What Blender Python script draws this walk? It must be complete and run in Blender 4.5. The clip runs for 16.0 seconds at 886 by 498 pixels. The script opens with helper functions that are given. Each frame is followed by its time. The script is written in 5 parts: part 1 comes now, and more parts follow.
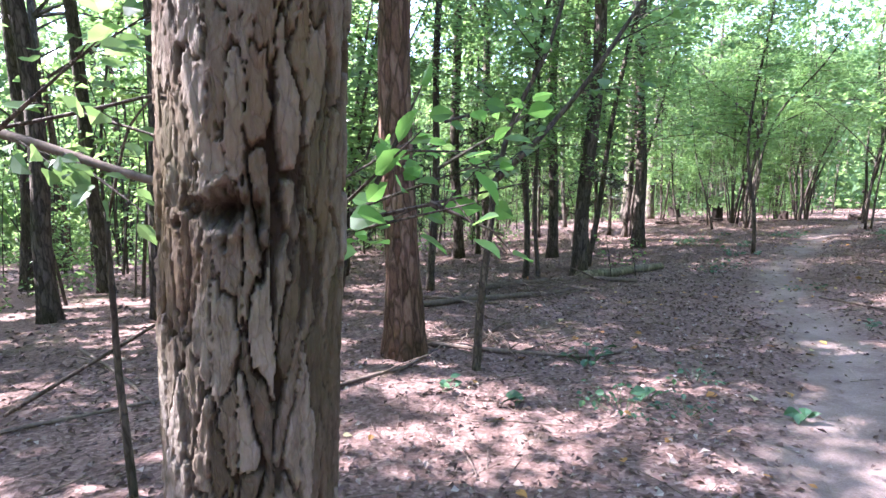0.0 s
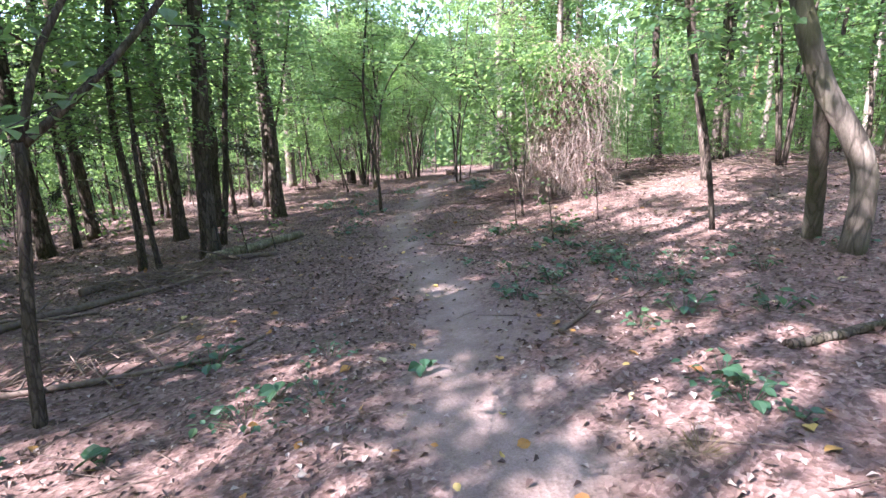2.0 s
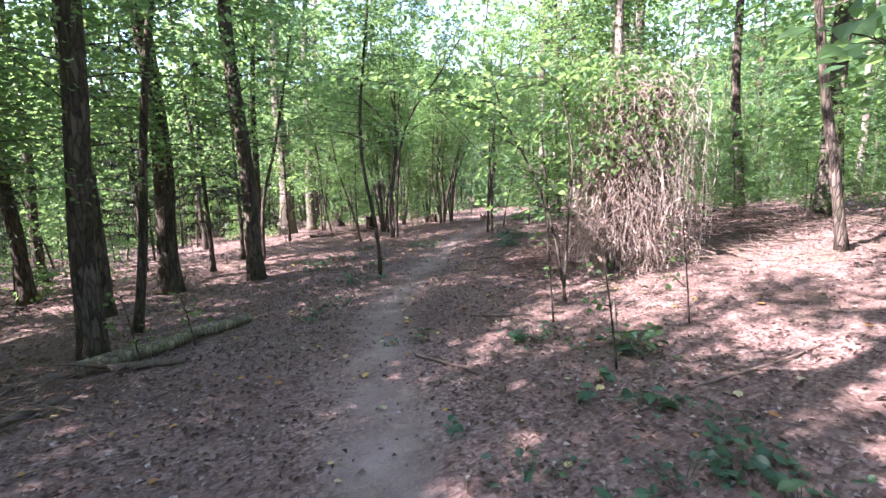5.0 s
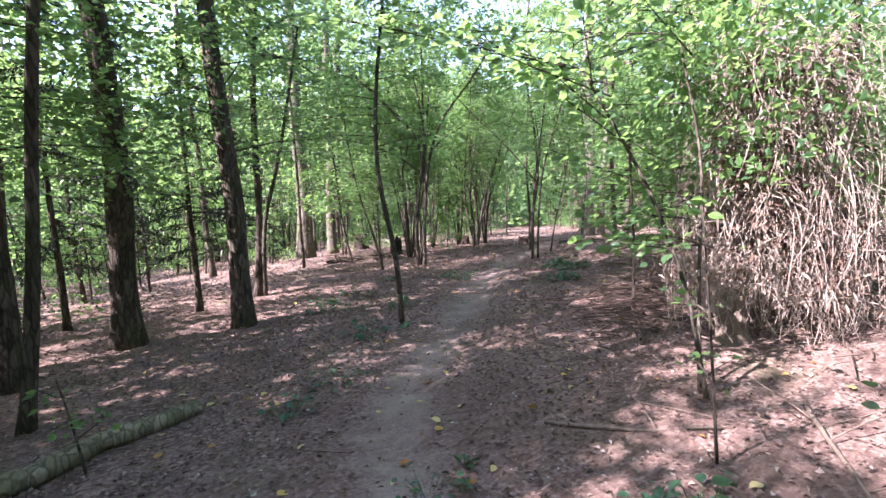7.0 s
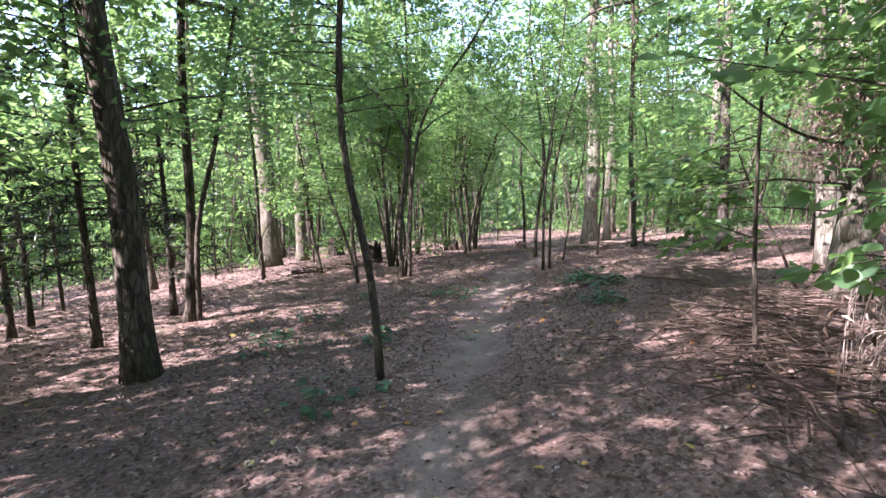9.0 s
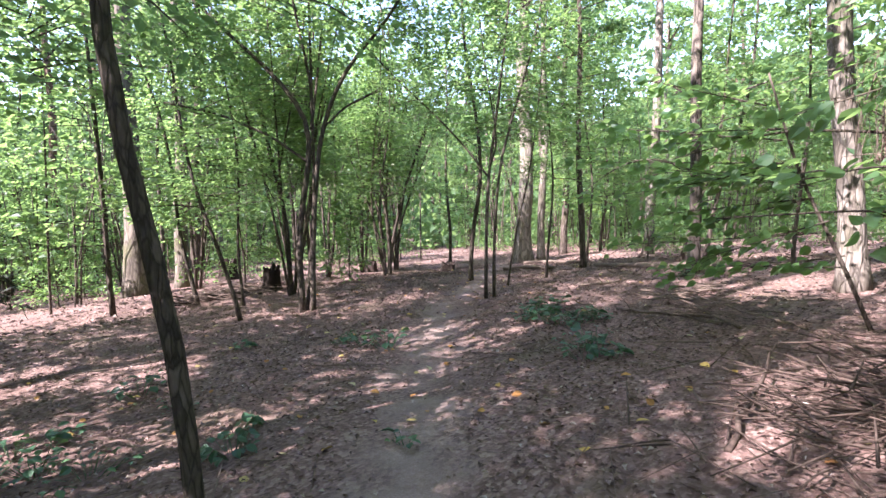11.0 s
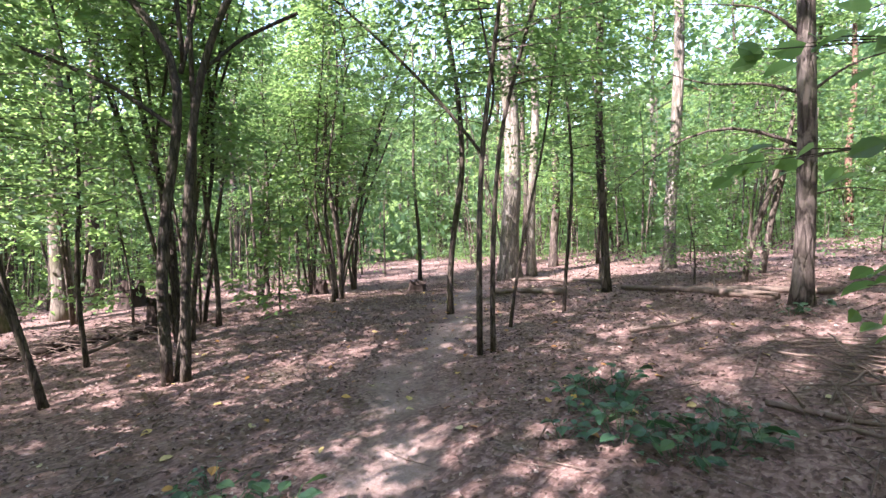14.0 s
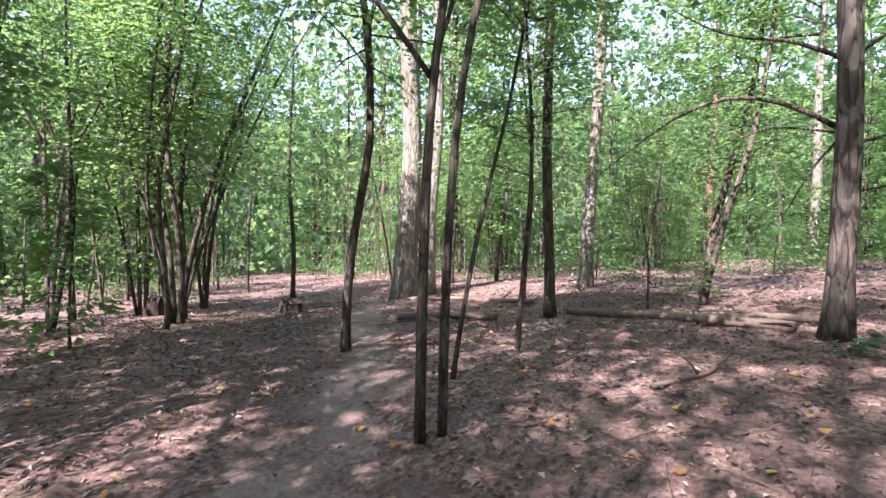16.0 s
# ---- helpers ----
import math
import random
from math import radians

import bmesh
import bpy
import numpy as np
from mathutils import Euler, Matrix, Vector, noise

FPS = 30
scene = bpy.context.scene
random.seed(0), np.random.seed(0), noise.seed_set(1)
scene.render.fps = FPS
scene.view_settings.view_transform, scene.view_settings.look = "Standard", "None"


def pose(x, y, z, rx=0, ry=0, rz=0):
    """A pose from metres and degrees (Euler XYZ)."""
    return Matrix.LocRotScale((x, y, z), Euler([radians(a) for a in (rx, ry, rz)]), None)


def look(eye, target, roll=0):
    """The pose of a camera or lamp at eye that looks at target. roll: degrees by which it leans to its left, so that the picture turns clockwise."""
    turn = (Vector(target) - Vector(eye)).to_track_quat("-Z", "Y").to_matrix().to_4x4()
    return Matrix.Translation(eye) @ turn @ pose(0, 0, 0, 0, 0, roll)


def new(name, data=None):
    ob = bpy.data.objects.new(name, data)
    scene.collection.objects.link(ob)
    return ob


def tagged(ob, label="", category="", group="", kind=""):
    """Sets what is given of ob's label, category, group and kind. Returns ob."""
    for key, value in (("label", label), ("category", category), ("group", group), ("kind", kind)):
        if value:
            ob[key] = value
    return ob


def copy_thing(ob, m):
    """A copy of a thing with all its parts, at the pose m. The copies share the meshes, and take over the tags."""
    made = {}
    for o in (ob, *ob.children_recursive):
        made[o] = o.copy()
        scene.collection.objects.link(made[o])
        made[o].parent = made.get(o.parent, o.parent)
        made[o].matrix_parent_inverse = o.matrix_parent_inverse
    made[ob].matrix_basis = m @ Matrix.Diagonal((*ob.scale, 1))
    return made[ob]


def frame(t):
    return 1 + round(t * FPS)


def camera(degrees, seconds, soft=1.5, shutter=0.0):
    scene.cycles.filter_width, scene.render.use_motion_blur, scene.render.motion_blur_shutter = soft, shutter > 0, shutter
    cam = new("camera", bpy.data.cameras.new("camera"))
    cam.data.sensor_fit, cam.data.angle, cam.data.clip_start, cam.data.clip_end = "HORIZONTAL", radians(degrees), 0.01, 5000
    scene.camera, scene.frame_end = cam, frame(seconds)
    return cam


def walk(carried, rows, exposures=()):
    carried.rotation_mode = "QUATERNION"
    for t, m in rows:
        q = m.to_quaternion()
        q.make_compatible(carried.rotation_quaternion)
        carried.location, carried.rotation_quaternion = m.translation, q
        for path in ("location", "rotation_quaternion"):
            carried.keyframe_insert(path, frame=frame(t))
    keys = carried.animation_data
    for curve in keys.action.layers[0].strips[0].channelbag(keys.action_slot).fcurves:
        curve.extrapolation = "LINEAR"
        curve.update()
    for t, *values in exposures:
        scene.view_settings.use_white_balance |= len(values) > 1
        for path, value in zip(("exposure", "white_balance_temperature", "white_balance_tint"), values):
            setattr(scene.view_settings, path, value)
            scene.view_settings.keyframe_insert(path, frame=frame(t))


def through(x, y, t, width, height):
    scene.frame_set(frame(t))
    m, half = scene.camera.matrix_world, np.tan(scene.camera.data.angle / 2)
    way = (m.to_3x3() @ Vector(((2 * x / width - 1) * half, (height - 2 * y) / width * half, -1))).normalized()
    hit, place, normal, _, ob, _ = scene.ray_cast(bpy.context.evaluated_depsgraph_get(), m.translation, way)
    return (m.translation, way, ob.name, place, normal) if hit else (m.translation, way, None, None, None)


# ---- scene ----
cam = camera(83.3, 16.0)
PATH = [
    (0, (0.000, 0.000, 1.535), (-0.095, 1.973, 1.223), -0.6),
    (0.5, (0.107, -0.003, 1.530), (0.383, 1.951, 1.206), -0.6),
    (1, (0.199, 0.098, 1.505), (0.835, 1.957, 1.131), -0.9),
    (1.5, (0.281, 0.351, 1.497), (1.223, 2.063, 1.070), -1.5),
    (2, (0.526, 0.568, 1.459), (1.664, 2.149, 1.004), -1.5),
    (2.5, (0.916, 0.816, 1.472), (2.113, 2.366, 1.062), -1.3),
    (3, (1.268, 1.159, 1.447), (2.476, 2.714, 1.095), -1.2),
    (3.5, (1.669, 1.510, 1.516), (2.843, 3.099, 1.204), -1.3),
    (4, (2.070, 1.862, 1.562), (3.183, 3.496, 1.262), -0.8),
    (6.5, (3.573, 4.366, 1.526), (4.493, 6.119, 1.243), -2.4),
    (7, (3.847, 4.959, 1.502), (4.762, 6.722, 1.271), -1.7),
    (7.5, (4.099, 5.535, 1.488), (5.013, 7.303, 1.289), -1.1),
    (8, (4.386, 6.168, 1.384), (5.287, 7.941, 1.178), -1.0),
    (8.5, (4.627, 6.772, 1.335), (5.549, 8.533, 1.108), -0.8),
    (9, (4.867, 7.336, 1.308), (5.851, 9.064, 1.091), -1.4),
    (9.5, (5.199, 7.891, 1.240), (6.253, 9.581, 1.065), -1.9),
    (10, (5.509, 8.482, 1.181), (6.643, 10.118, 0.990), -1.1),
    (12.5, (7.201, 10.758, 1.103), (8.538, 12.242, 1.008), -1.8),
    (13, (7.569, 11.226, 1.077), (8.889, 12.724, 0.957), -2.1),
    (13.5, (7.997, 11.689, 1.042), (9.322, 13.181, 0.909), -1.8),
    (14, (8.372, 12.110, 1.031), (9.724, 13.579, 0.915), -1.3),
    (14.5, (8.753, 12.546, 0.984), (10.105, 14.017, 0.888), -0.8),
    (15, (9.090, 13.001, 0.962), (10.456, 14.460, 0.873), 0.2),
    (15.5, (9.418, 13.487, 0.912), (10.899, 14.829, 0.841), 1.2),
    (16, (9.794, 13.995, 0.800), (11.473, 15.081, 0.748), 1.0),
]
walk(cam, [(t, look(eye, target, roll)) for t, eye, target, roll in PATH], exposures=[(0.0, 3.32, 5850, 28), (1.0, 3.02, 5950, 28), (4.0, 2.97, 6200, 32), (7.0, 2.8, 6150, 30), (10.0, 2.68, 6200, 27), (13.0, 2.84, 6400, 30), (16.0, 2.52, 6250, 26)])

# ---- light: clear sky, sun from the west through the canopy ----
SUN_EL, SUN_AZ = radians(43), radians(-84)
world = bpy.data.worlds.new("sky")
scene.world = world
world.use_nodes = True
bg = world.node_tree.nodes["Background"]
sky = world.node_tree.nodes.new("ShaderNodeTexSky")
sky.sky_type, sky.sun_disc, sky.sun_elevation, sky.sun_rotation = "NISHITA", False, SUN_EL, SUN_AZ
world.node_tree.links.new(sky.outputs[0], bg.inputs[0])
bg.inputs[1].default_value = 0.15
sun = new("sun", bpy.data.lights.new("sun", "SUN"))
sun.data.energy, sun.data.angle, sun.data.color = 5.0, radians(0.53), (1.0, 0.965, 0.91)
sun.matrix_world = look((math.sin(SUN_AZ) * math.cos(SUN_EL) * 60, math.cos(SUN_AZ) * math.cos(SUN_EL) * 60, math.sin(SUN_EL) * 60), (0, 0, 0))

rng = np.random.default_rng(7)


# ---- materials ----
class Nodes:
    """Short hand for a node tree of one material."""

    def __init__(self, name):
        self.m = bpy.data.materials.new(name)
        self.m.use_nodes = True
        self.t = self.m.node_tree
        self.t.nodes.clear()
        self.out = self.t.nodes.new("ShaderNodeOutputMaterial")

    def n(self, kind, **inputs):
        node = self.t.nodes.new("ShaderNode" + kind)
        for key, value in inputs.items():
            self.put(node, key.replace("_", " "), value)
        return node

    def put(self, node, key, value):
        sock = node.inputs[int(key)] if key.isdigit() else node.inputs[key]
        if isinstance(value, bpy.types.NodeSocket):
            self.t.links.new(value, sock)
        else:
            sock.default_value = value

    def ramp(self, fac, stops):
        node = self.t.nodes.new("ShaderNodeValToRGB")
        self.t.links.new(fac, node.inputs[0])
        el = node.color_ramp.elements
        while len(el) < len(stops):
            el.new(0.5)
        for e, (p, c) in zip(el, stops):
            e.position, e.color = p, (*c, 1)
        return node.outputs[0]

    def mix(self, fac, a, b):
        node = self.t.nodes.new("ShaderNodeMix")
        node.data_type = "RGBA"
        for i, v in ((0, fac), (6, a), (7, b)):
            if isinstance(v, bpy.types.NodeSocket):
                self.t.links.new(v, node.inputs[i])
            else:
                node.inputs[i].default_value = (*v, 1) if isinstance(v, tuple) else v
        return node.outputs[2]

    def coords(self, scale=(1, 1, 1), rotation=(0, 0, 0)):
        m = self.n("Mapping")
        self.t.links.new(self.n("TexCoord").outputs["Object"], m.inputs[0])
        m.inputs["Scale"].default_value, m.inputs["Rotation"].default_value = scale, rotation
        return m.outputs[0]

    def noise(self, vec, scale, detail=4.0, rough=0.55):
        return self.n("TexNoise", Vector=vec, Scale=scale, Detail=detail, Roughness=rough).outputs[0]

    def math(self, op, a, b=0.5):
        node = self.t.nodes.new("ShaderNodeMath")
        node.operation = op
        for i, v in ((0, a), (1, b)):
            if isinstance(v, bpy.types.NodeSocket):
                self.t.links.new(v, node.inputs[i])
            else:
                node.inputs[i].default_value = v
        return node.outputs[0]

    def bump(self, height, strength, distance, normal=None):
        b = self.n("Bump", Height=height, Strength=strength, Distance=distance)
        if normal is not None:
            self.t.links.new(normal, b.inputs["Normal"])
        return b.outputs[0]

    def surface(self, color, rough=0.85, normal=None, spec=0.25):
        p = self.n("BsdfPrincipled", Roughness=rough)
        self.put(p, "Specular IOR Level", spec)
        self.put(p, "Base Color", color if isinstance(color, bpy.types.NodeSocket) else (*color, 1))
        if normal is not None:
            self.t.links.new(normal, p.inputs["Normal"])
        self.t.links.new(p.outputs[0], self.out.inputs[0])
        return self.m


def bark(name, dark, mid, light, moss=0.0, scale=1.0, depth=0.012, flaked=None):
    """Ridged bark: long plates, fissures, patches of algae and lichen."""
    k = Nodes(name)
    v = k.coords((16 * scale, 16 * scale, 3.6 * scale))
    warp = k.n("TexNoise", Vector=v, Scale=0.9, Detail=3.0).outputs[1]
    add = k.n("VectorMath")
    k.put(add, "0", v)
    k.put(add, "1", warp)
    vor = k.n("TexVoronoi", Vector=add.outputs[0], Scale=1.0)
    vor.feature = "DISTANCE_TO_EDGE"
    cell = k.n("TexVoronoi", Vector=add.outputs[0], Scale=1.0)
    grain = k.noise(k.coords((60, 60, 14)), 1.0, 5.0, 0.65)
    patch = k.noise(k.coords((1, 1, 0.7)), 2.2, 3.0)
    ridge = k.n("MapRange", Value=vor.outputs[0])
    k.put(ridge, "2", 0.16)
    c = k.ramp(k.math("ADD", k.math("MULTIPLY", cell.outputs["Color"], 0.45), k.math("MULTIPLY", grain, 0.6)), ((0.25, dark), (0.5, mid), (0.8, light)))
    c = k.mix(k.math("MULTIPLY", k.math("SUBTRACT", 1.0, ridge.outputs[0]), 0.6), c, tuple(0.45 * d for d in dark))
    if flaked:
        shed = k.noise(k.coords((1, 1, 0.6)), 3.4, 5.0, 0.6)
        c = k.mix(k.ramp(shed, ((0.52, (0, 0, 0)), (0.57, (0.75, 0.75, 0.75)))), c, flaked)
    if moss:
        c = k.mix(k.math("MULTIPLY", k.ramp(patch, ((0.48, (0, 0, 0)), (0.66, (1, 1, 1)))), moss), c, (0.075, 0.085, 0.03))
    h = k.math("ADD", k.math("MULTIPLY", ridge.outputs[0], 0.8), k.math("MULTIPLY", grain, 0.35))
    return k.surface(c, 0.9, k.bump(h, 1.0, depth), 0.15)


def foliage(name, stops, through, gloss=0.42, share=0.45):
    """A thin leaf: its colour differs from leaf to leaf, and light shines through it."""
    k = Nodes(name)
    rnd = k.n("NewGeometry").outputs["Random Per Island"]
    own = k.n("ObjectInfo").outputs["Random"]
    f = k.math("ADD", k.math("MULTIPLY", rnd, 0.75), k.math("MULTIPLY", own, 0.25))
    c = k.ramp(f, stops)
    p = k.n("BsdfPrincipled", Roughness=gloss)
    k.put(p, "Base Color", c)
    k.put(p, "Specular IOR Level", 0.35)
    t = k.n("BsdfTranslucent")
    k.put(t, "Color", k.mix(0.6, c, through))
    mix = k.n("MixShader")
    mix.inputs[0].default_value = share
    k.t.links.new(p.outputs[0], mix.inputs[1])
    k.t.links.new(t.outputs[0], mix.inputs[2])
    k.t.links.new(mix.outputs[0], k.out.inputs[0])
    return k.m


def ground_material():
    k = Nodes("forest_floor")
    o = k.coords()
    trail = k.n("Attribute")
    trail.attribute_name = "trail"
    edge = k.noise(o, 1.7, 5.0, 0.65)
    f = k.math("ADD", trail.outputs["Fac"], k.math("MULTIPLY", k.math("SUBTRACT", edge, 0.5), 2.3))
    mask = k.ramp(f, ((0.4, (0, 0, 0)), (0.62, (0.35, 0.35, 0.35)), (1.0, (0.85, 0.85, 0.85))))
    # bare earth: pale, trodden, with grit and small stones
    grit = k.noise(o, 90.0, 4.0, 0.7)
    blot = k.noise(o, 2.6, 4.0)
    earth = k.ramp(k.math("ADD", k.math("MULTIPLY", grit, 0.5), k.math("MULTIPLY", blot, 0.5)), ((0.3, (0.12, 0.084, 0.071)), (0.5, (0.22, 0.166, 0.145)), (0.72, (0.36, 0.288, 0.257))))
    # litter: small flakes of old leaves and needles over dark humus
    cell = k.n("TexVoronoi", Vector=k.coords((1, 1, 0.3)), Scale=34.0)
    cell2 = k.n("TexVoronoi", Vector=k.coords((1, 2.2, 0.3), (0, 0, 0.8)), Scale=24.0)
    tone = k.math("ADD", k.math("MULTIPLY", cell.outputs["Color"], 0.6), k.math("MULTIPLY", cell2.outputs["Color"], 0.4))
    litter = k.ramp(tone, ((0.1, (0.045, 0.029, 0.025)), (0.35, (0.112, 0.07, 0.06)), (0.6, (0.185, 0.122, 0.106)), (0.9, (0.29, 0.215, 0.19))))
    big = k.noise(o, 0.55, 4.0)
    litter = k.mix(k.ramp(big, ((0.4, (0, 0, 0)), (0.65, (0.55, 0.55, 0.55)))), litter, (0.1, 0.064, 0.052))
    moss = k.noise(o, 0.9, 5.0)
    litter = k.mix(k.ramp(moss, ((0.58, (0, 0, 0)), (0.72, (0.35, 0.35, 0.35)))), litter, (0.06, 0.075, 0.03))
    c = k.mix(mask, litter, earth)
    h = k.math("ADD", k.math("MULTIPLY", cell.outputs["Distance"], 0.7), k.math("MULTIPLY", grit, 0.4))
    return k.surface(c, 0.95, k.bump(h, 0.9, 0.012), 0.12)


def litter_material(name, stops):
    k = Nodes(name)
    c = k.ramp(k.n("NewGeometry").outputs["Random Per Island"], stops)
    c = k.mix(k.math("MULTIPLY", k.noise(k.coords(), 60.0), 0.5), c, (0.05, 0.035, 0.028))
    return k.surface(c, 0.75, None, 0.25)


def wood(name, a, b, scale=1.0):
    k = Nodes(name)
    g = k.noise(k.coords((30 * scale, 30 * scale, 8 * scale)), 1.0, 5.0, 0.65)
    p = k.noise(k.coords(), 3.0 * scale, 4.0)
    c = k.ramp(k.math("ADD", k.math("MULTIPLY", g, 0.6), k.math("MULTIPLY", p, 0.4)), ((0.3, a), (0.7, b)))
    return k.surface(c, 0.9, k.bump(g, 0.8, 0.006), 0.15)


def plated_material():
    """The near pine: grey-pink plates, brown fissures with shade painted in to near black, a green film of algae."""
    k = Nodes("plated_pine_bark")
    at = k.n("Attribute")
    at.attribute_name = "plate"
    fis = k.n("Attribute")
    fis.attribute_name = "fissure_shade"
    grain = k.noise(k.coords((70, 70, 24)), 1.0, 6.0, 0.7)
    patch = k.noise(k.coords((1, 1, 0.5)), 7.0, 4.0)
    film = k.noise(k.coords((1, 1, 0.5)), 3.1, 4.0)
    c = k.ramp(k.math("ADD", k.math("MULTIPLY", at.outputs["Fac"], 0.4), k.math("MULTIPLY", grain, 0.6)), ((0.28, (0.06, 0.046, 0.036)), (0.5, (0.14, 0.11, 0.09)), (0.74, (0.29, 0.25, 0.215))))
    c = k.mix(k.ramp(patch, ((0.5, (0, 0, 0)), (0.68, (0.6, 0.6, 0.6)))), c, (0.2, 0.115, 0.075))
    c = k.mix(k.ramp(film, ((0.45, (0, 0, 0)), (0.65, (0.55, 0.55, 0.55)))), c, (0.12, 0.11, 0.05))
    # browner bark in the fissures, plus painted shade inside them and the knot
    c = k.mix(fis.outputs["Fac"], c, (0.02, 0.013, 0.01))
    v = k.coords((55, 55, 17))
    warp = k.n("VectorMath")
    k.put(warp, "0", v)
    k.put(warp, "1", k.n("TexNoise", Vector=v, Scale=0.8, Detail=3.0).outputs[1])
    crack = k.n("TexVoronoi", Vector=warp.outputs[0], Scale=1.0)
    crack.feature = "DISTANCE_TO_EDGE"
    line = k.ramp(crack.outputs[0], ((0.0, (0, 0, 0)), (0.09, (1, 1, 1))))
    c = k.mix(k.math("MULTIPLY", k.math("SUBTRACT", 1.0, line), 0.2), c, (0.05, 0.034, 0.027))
    fine = k.noise(k.coords((150, 150, 60)), 1.0, 6.0, 0.75)
    h = k.math("ADD", k.math("MULTIPLY", line, 0.25), k.math("ADD", k.math("MULTIPLY", grain, 0.9), k.math("MULTIPLY", fine, 0.7)))
    return k.surface(c, 0.9, k.bump(h, 1.0, 0.006), 0.12)


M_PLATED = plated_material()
M_PINE = bark("red_pine_bark", (0.05, 0.028, 0.02), (0.15, 0.085, 0.06), (0.27, 0.18, 0.14), 0.2, 1.0, 0.02)
M_DARK = bark("dark_ridged_bark", (0.03, 0.024, 0.02), (0.085, 0.066, 0.054), (0.16, 0.13, 0.11), 0.25, 1.3, 0.014)
M_SAP = bark("smooth_sapling_bark", (0.03, 0.024, 0.02), (0.07, 0.056, 0.046), (0.15, 0.12, 0.1), 0.25, 2.2, 0.004)
M_PALE = bark("pale_oak_bark", (0.09, 0.075, 0.06), (0.18, 0.155, 0.13), (0.3, 0.265, 0.23), 0.35, 0.9, 0.015)
M_PALE2 = bark("patchy_pine_bark", (0.025, 0.02, 0.017), (0.075, 0.06, 0.052), (0.19, 0.16, 0.14), 0.2, 0.8, 0.014, (0.2, 0.165, 0.14))
M_GREY = bark("grey_smooth_bark", (0.06, 0.05, 0.04), (0.125, 0.105, 0.085), (0.22, 0.19, 0.16), 0.55, 0.6, 0.006)
M_FLOOR = ground_material()
M_LITTER = litter_material("old_leaf", ((0.0, (0.06, 0.038, 0.032)), (0.35, (0.112, 0.071, 0.06)), (0.65, (0.185, 0.122, 0.104)), (0.88, (0.29, 0.215, 0.186)), (0.98, (0.45, 0.385, 0.34))))
M_YELLOW = litter_material("fallen_yellow_leaf", ((0.0, (0.3, 0.13, 0.04)), (0.4, (0.42, 0.22, 0.06)), (0.7, (0.5, 0.36, 0.1)), (1.0, (0.45, 0.42, 0.25))))
M_LEAF = foliage("beech_leaf", ((0.0, (0.03, 0.07, 0.04)), (0.4, (0.055, 0.12, 0.055)), (0.75, (0.09, 0.175, 0.06)), (0.94, (0.15, 0.22, 0.06)), (1.0, (0.3, 0.26, 0.06))), (0.4, 0.62, 0.18), 0.42, 0.52)
M_BROAD = foliage("broad_leaf", ((0.0, (0.035, 0.09, 0.04)), (0.5, (0.05, 0.13, 0.045)), (1.0, (0.085, 0.18, 0.05))), (0.3, 0.62, 0.12), 0.55, 0.55)
M_CANOPY = foliage("canopy_leaf", ((0.0, (0.03, 0.065, 0.038)), (0.5, (0.06, 0.12, 0.055)), (1.0, (0.1, 0.175, 0.06))), (0.38, 0.57, 0.19), 0.42, 0.52)
M_PLANT = foliage("ground_plant_leaf", ((0.0, (0.02, 0.055, 0.032)), (0.6, (0.035, 0.085, 0.045)), (1.0, (0.07, 0.13, 0.045))), (0.1, 0.24, 0.05), 0.35, 0.2)
def far_material():
    k = Nodes("distant_leaves")
    a, b = k.noise(k.coords(), 0.7, 6.0, 0.7), k.noise(k.coords(), 3.0, 4.0, 0.7)
    c = k.ramp(k.math("ADD", k.math("MULTIPLY", a, 0.5), k.math("MULTIPLY", b, 0.5)), ((0.35, (0.02, 0.035, 0.012)), (0.5, (0.06, 0.1, 0.03)), (0.65, (0.12, 0.19, 0.05))))
    return k.surface(c, 0.9, k.bump(b, 1.0, 0.5), 0.1)


M_FAR = far_material()
M_NEEDLE = foliage("fir_twig", ((0.0, (0.015, 0.025, 0.014)), (1.0, (0.035, 0.05, 0.025))), (0.05, 0.08, 0.02), 0.5, 0.15)
M_STICK = wood("dead_wood", (0.07, 0.05, 0.04), (0.21, 0.16, 0.13))
# darker copy of dead_wood: the shade over the brush piles is in its colour
M_DARKSTICK = wood("shaded_dead_wood", (0.03, 0.021, 0.017), (0.12, 0.086, 0.07))
M_LOG = wood("weathered_log", (0.06, 0.044, 0.035), (0.19, 0.145, 0.118))
M_ROT = wood("rotten_stump_wood", (0.012, 0.009, 0.008), (0.05, 0.035, 0.028))
M_VINE = wood("dry_vine", (0.17, 0.12, 0.1), (0.52, 0.43, 0.38))
M_DRYLEAF = litter_material("dead_vine_leaf", ((0.0, (0.1, 0.06, 0.045)), (0.3, (0.2, 0.125, 0.095)), (0.65, (0.34, 0.24, 0.195)), (1.0, (0.55, 0.46, 0.4))))
M_MOSSLOG = bark("mossy_log_bark", (0.09, 0.08, 0.055), (0.19, 0.165, 0.115), (0.32, 0.27, 0.2), 0.5, 1.0, 0.008)
M_GRASS = litter_material("dry_grass", ((0.0, (0.11, 0.08, 0.05)), (0.6, (0.2, 0.15, 0.08)), (1.0, (0.16, 0.17, 0.06))))


